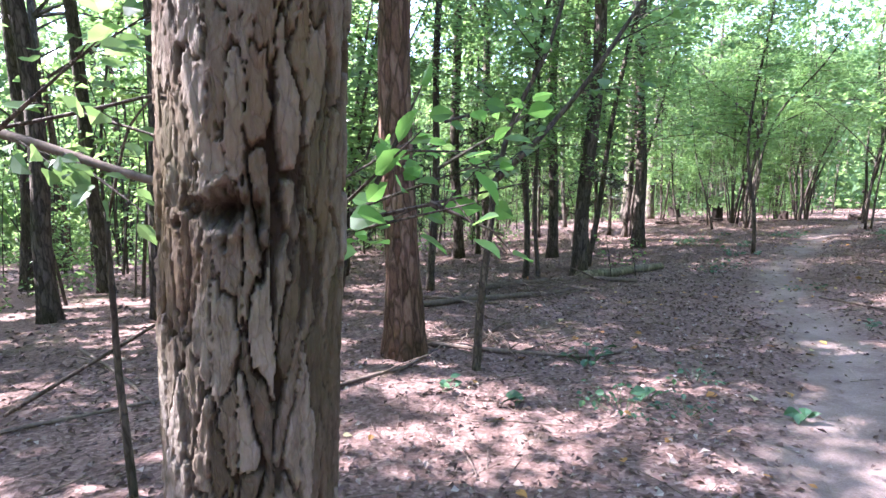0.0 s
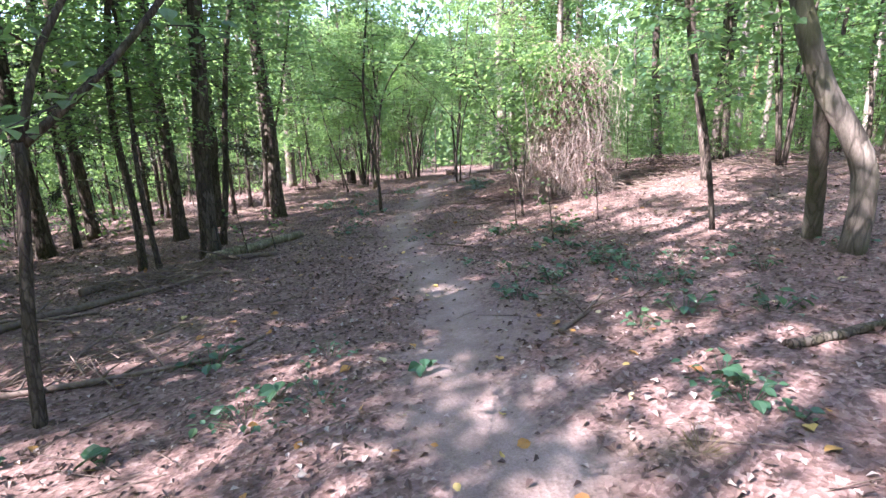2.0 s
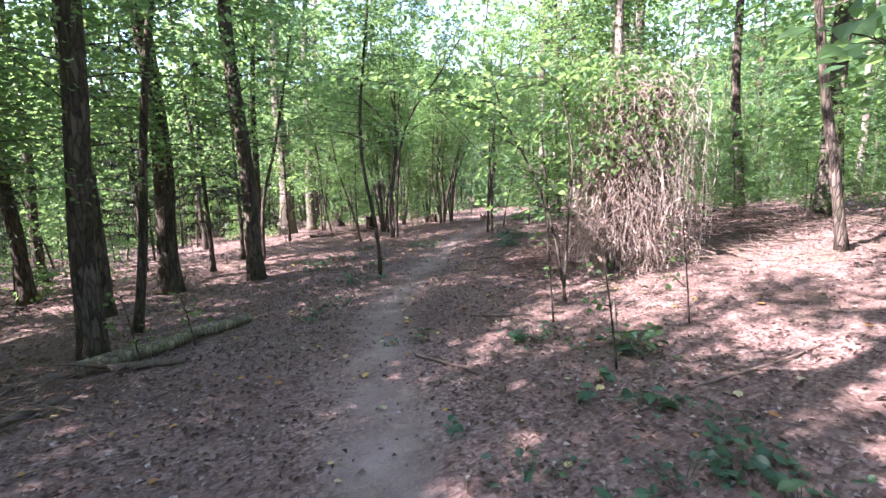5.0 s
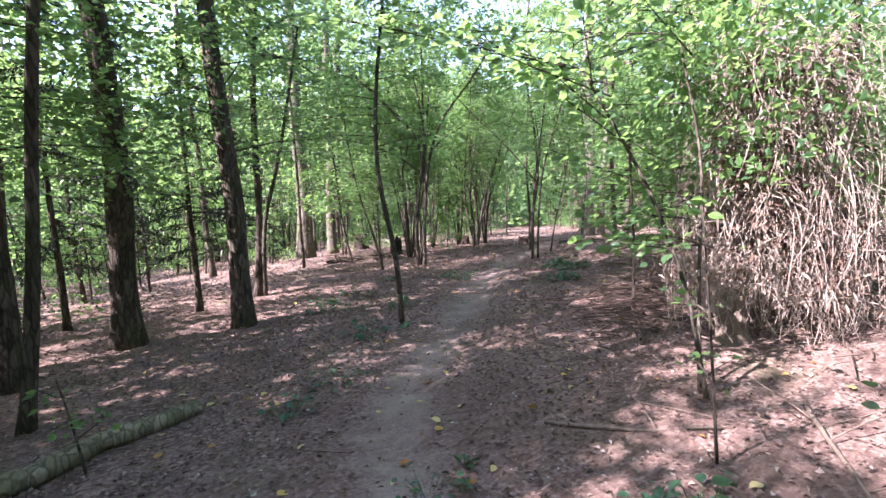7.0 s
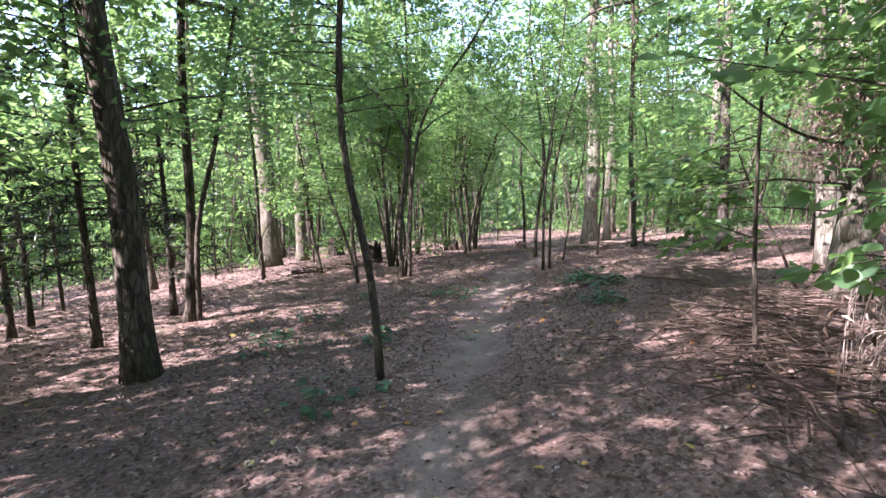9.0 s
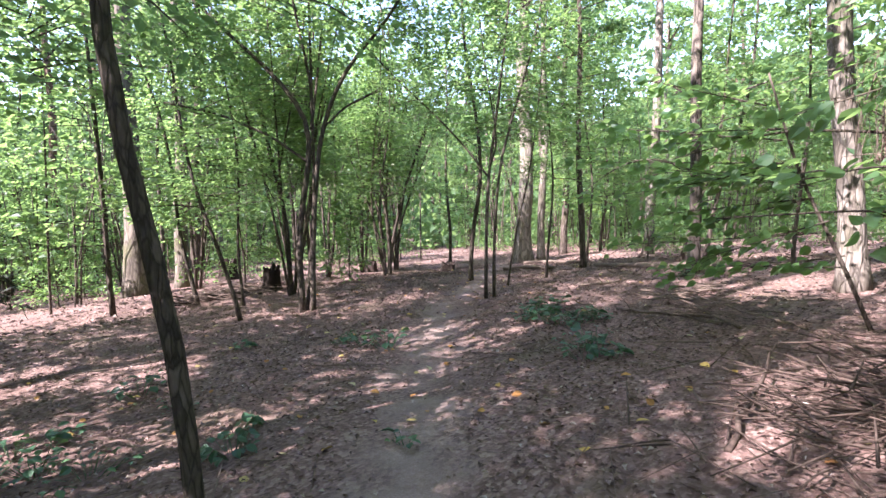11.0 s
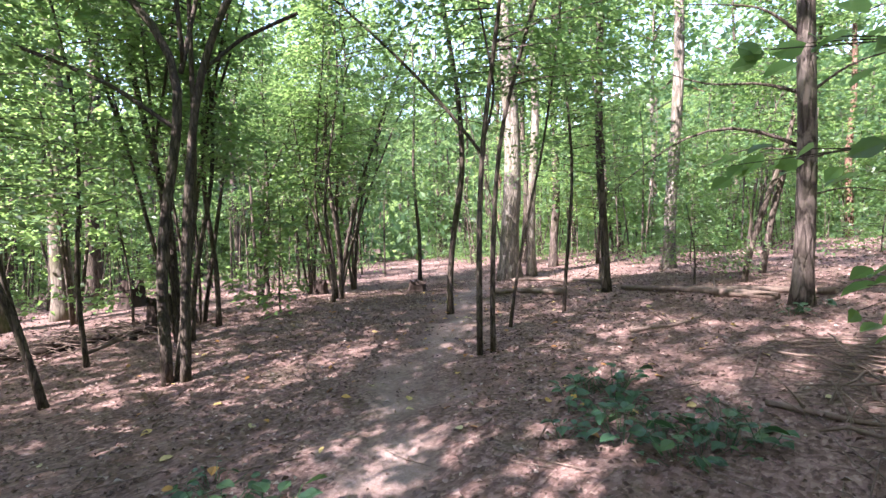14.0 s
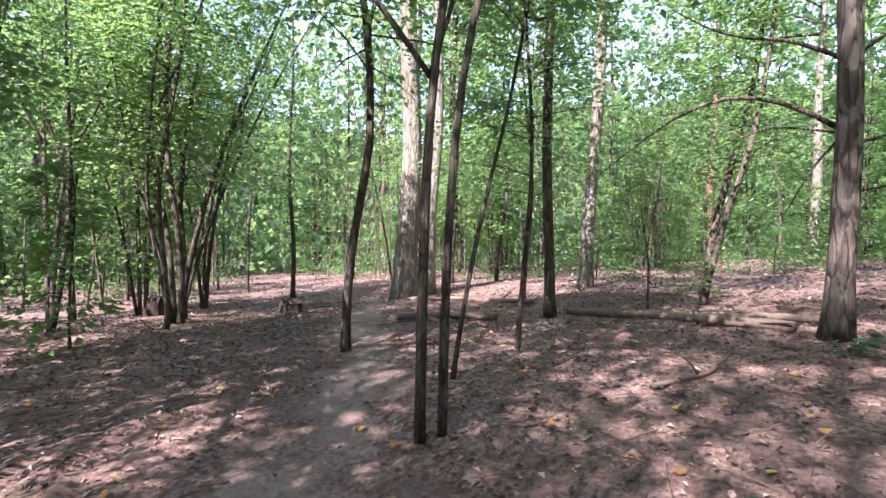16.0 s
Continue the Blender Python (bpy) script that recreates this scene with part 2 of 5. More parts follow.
# ---- terrain ----
HILLS = ((1.5, 4.5, -0.152), (7, 3, -0.065), (9, 7.5, 0.033), (5, 8, -0.186), (2, 11, 0.1), (14, 9, 0.081), (10, 14, -0.178), (16, 16, 0.06), (9, 21, 0.06), (18, 24, -0.302))
TRAIL = ((0.2, -6), (0.7, -1.5), (1.35, 1.0), (2.4, 2.95), (3.3, 4.1), (3.95, 5.5), (4.4, 6.85), (5.45, 8.95), (6.8, 10.55), (9.25, 13.7), (10.4, 14.95), (11.9, 16.1), (12.75, 16.65), (14.1, 17.9), (15.4, 19.1), (17.3, 20.4), (20, 23), (23, 30), (30, 44))


def trail_gap(x, y):
    """How far a place lies from the middle of the trail; works on arrays."""
    best = np.full(np.shape(x), 1e9)
    for (ax, ay), (bx, by) in zip(TRAIL, TRAIL[1:]):
        dx, dy = bx - ax, by - ay
        f = np.clip(((x - ax) * dx + (y - ay) * dy) / (dx * dx + dy * dy), 0, 1)
        best = np.minimum(best, np.hypot(x - ax - f * dx, y - ay - f * dy))
    return best


def lie(x, y):
    """The height of the ground; works on arrays."""
    x, y = np.asarray(x, float), np.asarray(y, float)
    fx, fy = np.where(x > 9, 9 + 5 * np.tanh((x - 9) / 5), 55 * np.tanh((x - 9) / 55) + 9), 55 * np.tanh((y - 14) / 55) + 14
    z = 0.056 * fx - 0.069 * fy + 0.163
    for a, b, h in HILLS:
        z = z + h * np.exp(-((x - a) ** 2 + (y - b) ** 2) / 24.5)
    z = z + 0.02 * np.sin(1.9 * x + 0.7 * y) * np.sin(1.3 * y - 0.8 * x + 1) + 0.008 * np.sin(5.1 * x - 2.2 * y) * np.sin(4.3 * y + 1.7 * x)
    return z - 0.035 * np.exp(-((trail_gap(x, y) / 0.45) ** 2))


def gz(x, y):
    return float(lie(x, y))


# ---- mesh helpers ----
class Geo:
    """Collects tubes and leaves for one mesh."""

    def __init__(self):
        self.v, self.f, self.n = [], [], 0

    def add(self, verts, faces):
        self.v.append(np.asarray(verts, float))
        self.f.extend([tuple(int(i) + self.n for i in face) for face in faces])
        self.n += len(verts)

    def tube(self, pts, radii, sides=6, rough=0.0, cap=True):
        pts = np.asarray(pts, float)
        m = len(pts)
        radii = np.broadcast_to(np.asarray(radii, float), (m,))
        tang = np.gradient(pts, axis=0)
        tang /= np.linalg.norm(tang, axis=1)[:, None] + 1e-9
        ref = np.array((1.0, 0, 0)) if abs(tang[:, 0]).mean() < 0.8 else np.array((0, 1.0, 0))
        e1 = np.cross(tang, ref)
        e1 /= np.linalg.norm(e1, axis=1)[:, None] + 1e-9
        e2 = np.cross(tang, e1)
        a = np.arange(sides) / sides * 2 * np.pi
        r = radii[:, None] * (1 + rough * rng.normal(0, 1, (m, sides)))
        ring = pts[:, None] + r[..., None] * (np.cos(a)[None, :, None] * e1[:, None] + np.sin(a)[None, :, None] * e2[:, None])
        faces = []
        for i in range(m - 1):
            for j in range(sides):
                k = (j + 1) % sides
                faces.append((i * sides + j, i * sides + k, (i + 1) * sides + k, (i + 1) * sides + j))
        if cap:
            faces.append(tuple(range((m - 1) * sides, m * sides)))
            faces.append(tuple(range(sides - 1, -1, -1)))
        self.add(ring.reshape(-1, 3), faces)

    def leaves(self, p, d, up, length, width, fine=False, curl=0.12):
        """Folded leaves at p along d; fine ones have an oval outline."""
        p, d, up = (np.asarray(v, float) for v in (p, d, up))
        d = d / (np.linalg.norm(d, axis=1)[:, None] + 1e-9)
        s = np.cross(d, up)
        s /= np.linalg.norm(s, axis=1)[:, None] + 1e-9
        nrm = np.cross(s, d)
        L, W = np.broadcast_to(length, len(p))[:, None], np.broadcast_to(width, len(p))[:, None]
        if fine:
            out = ((0, 0, 0), (0.22, 0.4, 0.05), (0.5, 0.5, 0.06), (0.8, 0.26, 0.0), (1, 0, -0.14), (0.8, -0.26, 0.0), (0.5, -0.5, 0.06), (0.22, -0.4, 0.05), (0.5, 0, -0.04))
            tris = ((0, 1, 8), (1, 2, 8), (2, 3, 8), (3, 4, 8), (4, 5, 8), (5, 6, 8), (6, 7, 8), (7, 0, 8))
        else:
            out = ((0, 0, 0), (0.45, 0.5, curl), (1, 0, -curl * 0.6), (0.45, -0.5, curl))
            tris = ((0, 2, 1), (0, 3, 2))
        pts = np.stack([p + d * L * a + s * W * b + nrm * L * c for a, b, c in out], 1)
        m = len(out)
        base = np.arange(len(p))[:, None, None] * m + np.array(tris)[None]
        self.v.append(pts.reshape(-1, 3))
        self.f.extend((base.reshape(-1, 3) + self.n).tolist())
        self.n += len(p) * m

    def mesh(self, name, smooth=False):
        me = bpy.data.meshes.new(name)
        me.from_pydata(np.concatenate(self.v).tolist(), [], self.f)
        if smooth:
            me.polygons.foreach_set("use_smooth", [True] * len(me.polygons))
        return me


def part(name, geo, material, parent, label="", smooth=False):
    me = geo if isinstance(geo, bpy.types.Mesh) else geo.mesh(name, smooth)
    if not me.materials:
        me.materials.append(material)
    ob = new(name, me)
    ob.parent = parent
    return tagged(ob, label) if label else ob


def thing(name, x, y, z, label, category, group="", kind=""):
    ob = new(name)
    ob.location = (x, y, z)
    return tagged(ob, label, category, group, kind)


def single(name, geo, material, label, category, group="", kind="", smooth=True):
    me = geo.mesh(name, smooth)
    me.materials.append(material)
    return tagged(new(name, me), label, category, group, kind)


def bend(pts, n, wobble=0.0):
    """A smooth line of n points through the given ones."""
    pts = np.asarray(pts, float)
    s = np.r_[0, np.cumsum(np.linalg.norm(np.diff(pts, axis=0), axis=1))]
    q = np.linspace(0, s[-1], n)
    fine = np.stack([np.interp(q, s, pts[:, i]) for i in range(3)], 1)
    for _ in range(2):
        fine[1:-1] = (fine[:-2] + 2 * fine[1:-1] + fine[2:]) / 4
    if wobble:
        fine[1:-1] += rng.normal(0, wobble, (n - 2, 3))
    return fine


# ---- ground sheet ----
def axis(lo, hi, step):
    core = np.arange(lo, hi, step)
    grow = np.cumsum(step * 1.22 ** np.arange(1, 36))
    grow = grow[grow < 420]
    return np.r_[lo - grow[::-1], core, core[-1] + grow]


def ground():
    xs, ys = axis(-4, 18.5, 0.14), axis(-2, 24, 0.14)
    gx, gy = np.meshgrid(xs, ys)
    z = lie(gx, gy)
    gap = trail_gap(gx, gy)
    near = (np.abs(gx - 8) < 14) & (np.abs(gy - 11) < 15)
    z = z + near * rng.normal(0, 1, z.shape) * (0.004 + 0.008 * np.clip((gap - 0.3) / 0.5, 0, 1))
    w, h = len(xs), len(ys)
    idx = np.arange(w * h).reshape(h, w)
    quads = np.stack([idx[:-1, :-1], idx[:-1, 1:], idx[1:, 1:], idx[1:, :-1]], -1).reshape(-1, 4)
    me = bpy.data.meshes.new("ground")
    me.from_pydata(np.stack([gx, gy, z], -1).reshape(-1, 3).tolist(), [], quads.tolist())
    wide = np.interp(gy, (0, 5, 8, 12, 30), (0.62, 0.5, 0.33, 0.38, 0.33))
    att = me.attributes.new("trail", "FLOAT", "POINT")
    att.data.foreach_set("value", (np.clip(1.05 - 0.55 * gap / wide, 0, 1) * np.interp(gy, (0, 7, 11), (1.0, 1.0, 0.84))).ravel().astype(np.float32))
    me.polygons.foreach_set("use_smooth", [True] * len(me.polygons))
    me.materials.append(M_FLOOR)
    tagged(new("ground", me), "brown leaf-littered forest floor with a trodden dirt trail", "ground", kind="structure")


ground()


# ---- trees ----
def trunk_geo(h, r, lean=(0, 0), sides=12, rings=None, flare=0.5, sway=0.05, top=0.35, taper=1.0):
    """A tapered trunk that widens at its foot, from the origin up."""
    g = Geo()
    rings = rings or max(10, int(h * 2.5))
    t = np.linspace(0, 1, rings) ** 1.15
    z = t * h - 0.12 * (t == 0)
    ph = rng.uniform(0, 6.28, 4)
    x = lean[0] * z + sway * (np.sin(2.1 * z / 2 + ph[0]) - np.sin(ph[0])) * np.minimum(z / 2, 1)
    y = lean[1] * z + sway * (np.sin(1.7 * z / 2 + ph[1]) - np.sin(ph[1])) * np.minimum(z / 2, 1)
    rad = r * (1 + flare * np.exp(-np.maximum(z, 0) / (1.6 * r + 0.02))) * (1 - (1 - top) * t**taper)
    g.tube(np.stack([x, y, z], 1), rad, sides, 0.035)
    return g, np.stack([x, y, z], 1), rad


def crown_geo(h0, h1, reach, branches, per, size, lean=(0, 0), fine=False, rise=0.25, skew=None):
    """Flat sprays of leaves on thin twigs round a stem: returns twigs and leaves."""
    tw, lv = Geo(), Geo()
    for i in range(branches):
        f = (i + rng.uniform(0, 1)) / branches
        z = h0 + (h1 - h0) * f
        az = rng.uniform(0, 2 * np.pi) if skew is None else rng.normal(skew, 0.8)
        length = reach * (0.55 + 0.6 * rng.random()) * (1 - 0.55 * f)
        s = np.linspace(0, 1, 4)
        out = np.array((np.cos(az), np.sin(az), 0))
        side = np.array((-np.sin(az), np.cos(az), 0))
        up = rise * (0.4 + rng.random())
        bow = rng.normal(0, 0.18)
        root = np.array((lean[0] * z, lean[1] * z, z))
        line = root + length * (s[:, None] * out + (bow * s**2)[:, None] * side + (up * s - 0.22 * s**2)[:, None] * np.array((0, 0, 1)))
        tw.tube(line, np.linspace(0.005 + 0.005 * length, 0.002, 4), 3, cap=False)
        k = max(3, int(per * (0.5 + 0.5 * length / reach) * rng.uniform(0.7, 1.3)))
        q = rng.uniform(0.12, 1.02, k)
        lat = rng.normal(0, 1, k) * 0.24 * length * (1.08 - q) ** 0.6
        p = np.stack([np.interp(q, s, line[:, j]) for j in range(3)], 1) + lat[:, None] * side + rng.normal(0, 0.06 * length + 0.02, (k, 1)) * np.array((0, 0, 1))
        d = out + side * np.sign(lat)[:, None] * rng.uniform(0.3, 1.4, (k, 1)) + rng.normal(0, 0.3, (k, 3)) - np.array((0, 0, 0.25))
        up_v = np.array((0, 0, 1.0)) + rng.normal(0, 0.75, (k, 3))
        L = size * rng.uniform(0.65, 1.25, k)
        lv.leaves(p, d, up_v, L, L * rng.uniform(0.55, 0.75, k), fine)
    return tw, lv


def canopy_geo(radius, depth, clumps, per, size):
    """A wide crown of leaf clumps on limbs, with gaps between them."""
    tw, lv = Geo(), Geo()
    for i in range(clumps):
        az, f = rng.uniform(0, 2 * np.pi), rng.random()
        rr = radius * np.sqrt(rng.uniform(0.03, 1)) * (1.1 - 0.5 * f)
        c = np.array((rr * np.cos(az), rr * np.sin(az), depth * f + rng.normal(0, 0.3)))
        root = np.array((0, 0, max(0.0, c[2] - 0.5 * rr)))
        tw.tube(bend((root, root * 0.4 + c * 0.6 + (0, 0, 0.15 * rr), c), 5), np.linspace(0.02 + 0.012 * rr, 0.008, 5), 4, cap=False)
        # flat tiers of leaves at the limb's end
        for j in range(3):
            tier = c + rng.normal(0, 1, 3) * (0.5, 0.5, 0.22)
            k = per // 3
            p = tier + rng.normal(0, 1, (k, 3)) * (0.34, 0.34, 0.06)
            d = rng.normal(0, 1, (k, 3)) * (1, 1, 0.35)
            L = size * rng.uniform(0.6, 1.3, k)
            lv.leaves(p, d, np.array((0, 0, 1.0)) + rng.normal(0, 0.45, (k, 3)), L, L * 0.62)
    return tw, lv


CANOPIES = []
for _ in range(5):
    _t, _l = canopy_geo(3.4, 6.0, 16, 150, 0.2)
    CANOPIES.append((_t.mesh("limbs"), _l.mesh("crown")))
SPRAYS = []
for _ in range(5):
    _t, _l = crown_geo(0.0, 5.2, 2.2, 46, 96, 0.108)
    SPRAYS.append((_t.mesh("twigs"), _l.mesh("crown")))


def hang(parent, pair, bark_m, leaf_m, at_p, turn, size=1.0, names=("branchwork", "crown")):
    for nm, me, m in zip(names, pair, (bark_m, leaf_m)):
        ob = tagged(part(nm, me, m, parent), kind="stuff")
        ob.matrix_basis = pose(*at_p, 0, 0, turn) @ Matrix.Scale(size, 4)


def tree(name, x, y, r, h, lean, material, label, canopy=True, spray=None, sides=12, group="", flare=0.5, sway=0.05):
    """One standing tree: trunk, limbs with their leaves high up, and leafy low sprays where it has them."""
    ob = thing(name, x, y, gz(x, y), label, "tree", group)
    g, line, rad = trunk_geo(h, r, lean, sides, flare=flare, sway=sway)
    part("trunk", g, material, ob, smooth=True)
    if canopy:
        i = int(rng.integers(len(CANOPIES)))
        z0 = h * 0.52
        at_p = [float(np.interp(z0, line[:, 2], line[:, j])) for j in range(3)]
        hang(ob, CANOPIES[i], material, M_CANOPY, at_p, float(rng.uniform(0, 360)), 0.55 if canopy == 3 else 1.0, ("branchwork", "crown"))
        # a second, lower crown, added only to thicken the shade on the ground
        if canopy == 2:
            hang(ob, CANOPIES[i - 1], material, M_CANOPY, (at_p[0], at_p[1], at_p[2] - 1.5), float(rng.uniform(0, 360)), 0.95, ("branchwork", "crown"))
    if spray:
        z0, size = spray
        i = int(rng.integers(len(SPRAYS)))
        at_p = [float(np.interp(z0, line[:, 2], line[:, j])) for j in range(3)]
        hang(ob, SPRAYS[i], material, M_LEAF, at_p, float(rng.uniform(0, 360)), size)
    return ob


def plated_pine(x, y, r, h, lean):
    """The pine beside the trail's start, with deep bark plates modelled where the eye passes close by."""
    z0, lo, hi = gz(x, y), 0.55, 2.35
    around, cols = 300, 19
    zs = np.r_[np.linspace(-0.1, lo, 12)[:-1], np.arange(lo, hi, 0.0045), np.linspace(hi, h, 30)[1:]]
    a = np.arange(around) / around * 2 * np.pi
    A, Z = np.meshgrid(a, zs)

    def vn(na, step):
        """Smooth random values round the trunk and up it."""
        nz = int(h / step) + 4
        grid = rng.random((nz, na))
        p, q = A / (2 * np.pi) * na, (Z + 0.2) / step
        i0, j0 = np.floor(p).astype(int), np.floor(q).astype(int)
        fp, fq = p - i0, q - j0
        fp, fq = fp * fp * (3 - 2 * fp), fq * fq * (3 - 2 * fq)
        g = [[grid[(j0 + b) % nz, (i0 + a_) % na] for a_ in (0, 1)] for b in (0, 1)]
        return (g[0][0] * (1 - fp) + g[0][1] * fp) * (1 - fq) + (g[1][0] * (1 - fp) + g[1][1] * fp) * fq - 0.5

    u = A / (2 * np.pi) * cols + 0.4 * vn(7, 0.7) + 0.12 * vn(24, 0.16) + 0.1 * vn(70, 0.03) + 0.1 * vn(130, 0.012)
    v = Z / 0.105 + 1.3 * vn(19, 0.3) + 0.2 * vn(60, 0.06) + 0.15 * vn(130, 0.02)
    rows = int(h / 0.105) + 6
    jit, tone = rng.random((rows, cols, 2)), rng.random((rows, cols))
    f1, f2, best = np.full(u.shape, 9.0), np.full(u.shape, 9.0), np.zeros(u.shape)
    iu, iv = np.floor(u).astype(int), np.floor(v).astype(int)
    for du in (-1, 0, 1):
        for dv in (-1, 0, 1):
            cu, cv = iu + du, iv + dv
            jj, tt = jit[cv % rows, cu % cols], tone[cv % rows, cu % cols]
            d = np.maximum(1.5 * np.abs(cu + 0.25 + 0.5 * jj[..., 0] - u), np.abs(cv + jj[..., 1] - v) * 0.5) * 0.85 + 0.15 * np.hypot(cu + 0.25 + 0.5 * jj[..., 0] - u, (cv + jj[..., 1] - v) * 0.5)
            nearer = d < f1
            f2 = np.where(nearer, f1, np.minimum(f2, d))
            best = np.where(nearer, tt, best)
            f1 = np.where(nearer, d, f1)
    gap = f2 - f1
    deep = np.clip(0.4 + 1.3 * vn(12, 0.25) + 0.5 * vn(40, 0.06) - 0.18 * np.cos(A + 0.9), 0.06, 1)
    wide = 0.04 + 0.14 * deep
    rise = np.clip((gap - 0.42 * wide) / (0.2 * wide), 0, 1)
    rise = rise * rise * (3 - 2 * rise)
    layer = np.floor(5 * (0.5 + vn(40, 0.09) + 0.5 * vn(90, 0.03))) / 5
    bumpy = (0.004 + 0.014 * deep) * (rise - 1) + 0.012 + 0.007 * best * rise * (0.4 + deep) + 0.004 * layer * rise + 0.003 * vn(130, 0.03) * rise + 0.002 * vn(220, 0.014) + 0.0016 * vn(300, 0.008)
    # a knot where a limb broke off
    ka, kz = np.arctan2(-0.98, 0.08) % (2 * np.pi), 1.5
    dk = np.hypot(((A - ka + np.pi) % (2 * np.pi) - np.pi) * r / 0.042, (Z - kz) / 0.026)
    dk = dk * (1 + 0.9 * vn(60, 0.03) + 0.6 * vn(140, 0.012))
    bumpy += 0.007 * np.exp(-((dk - 1.35) ** 2) * 2.5) - 0.045 * np.exp(-(dk**2) * 1.4)
    R = (r - 0.012) * (1 + 0.45 * np.exp(-np.maximum(Z, 0) / 0.22)) * (1 - 0.5 * np.maximum(Z, 0) / h) + bumpy
    P = np.stack([lean[0] * Z + R * np.cos(A), lean[1] * Z + R * np.sin(A), Z], -1).reshape(-1, 3)
    n, m = len(zs), around
    idx = np.arange(n * m).reshape(n, m)
    nxt = np.roll(idx, -1, 1)
    quads = np.stack([idx[:-1], nxt[:-1], nxt[1:], idx[1:]], -1).reshape(-1, 4)
    me = bpy.data.meshes.new("trunk")
    me.from_pydata(P.tolist(), [], quads.tolist())
    # second value: how much painted shade darkens each fissure and the knot hollow
    for key, val in (("plate", best), ("fissure_shade", np.maximum((1 - rise) * (0.6 + 0.4 * deep), np.exp(-(dk**2) * 0.7)))):
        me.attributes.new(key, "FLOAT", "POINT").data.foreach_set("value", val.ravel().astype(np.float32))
    me.polygons.foreach_set("use_smooth", [True] * len(me.polygons))
    ob = thing("pine_tree", x, y, z0, "pine trunk with deep grey-brown bark plates and a knot", "tree")
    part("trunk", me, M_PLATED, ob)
    hang(ob, CANOPIES[0], M_PINE, M_CANOPY, (lean[0] * 9, lean[1] * 9, 9.0), 40, 1.0, ("branchwork", "crown"))


plated_pine(-0.46, 0.82, 0.15, 15.0, (0.068, 0.01))

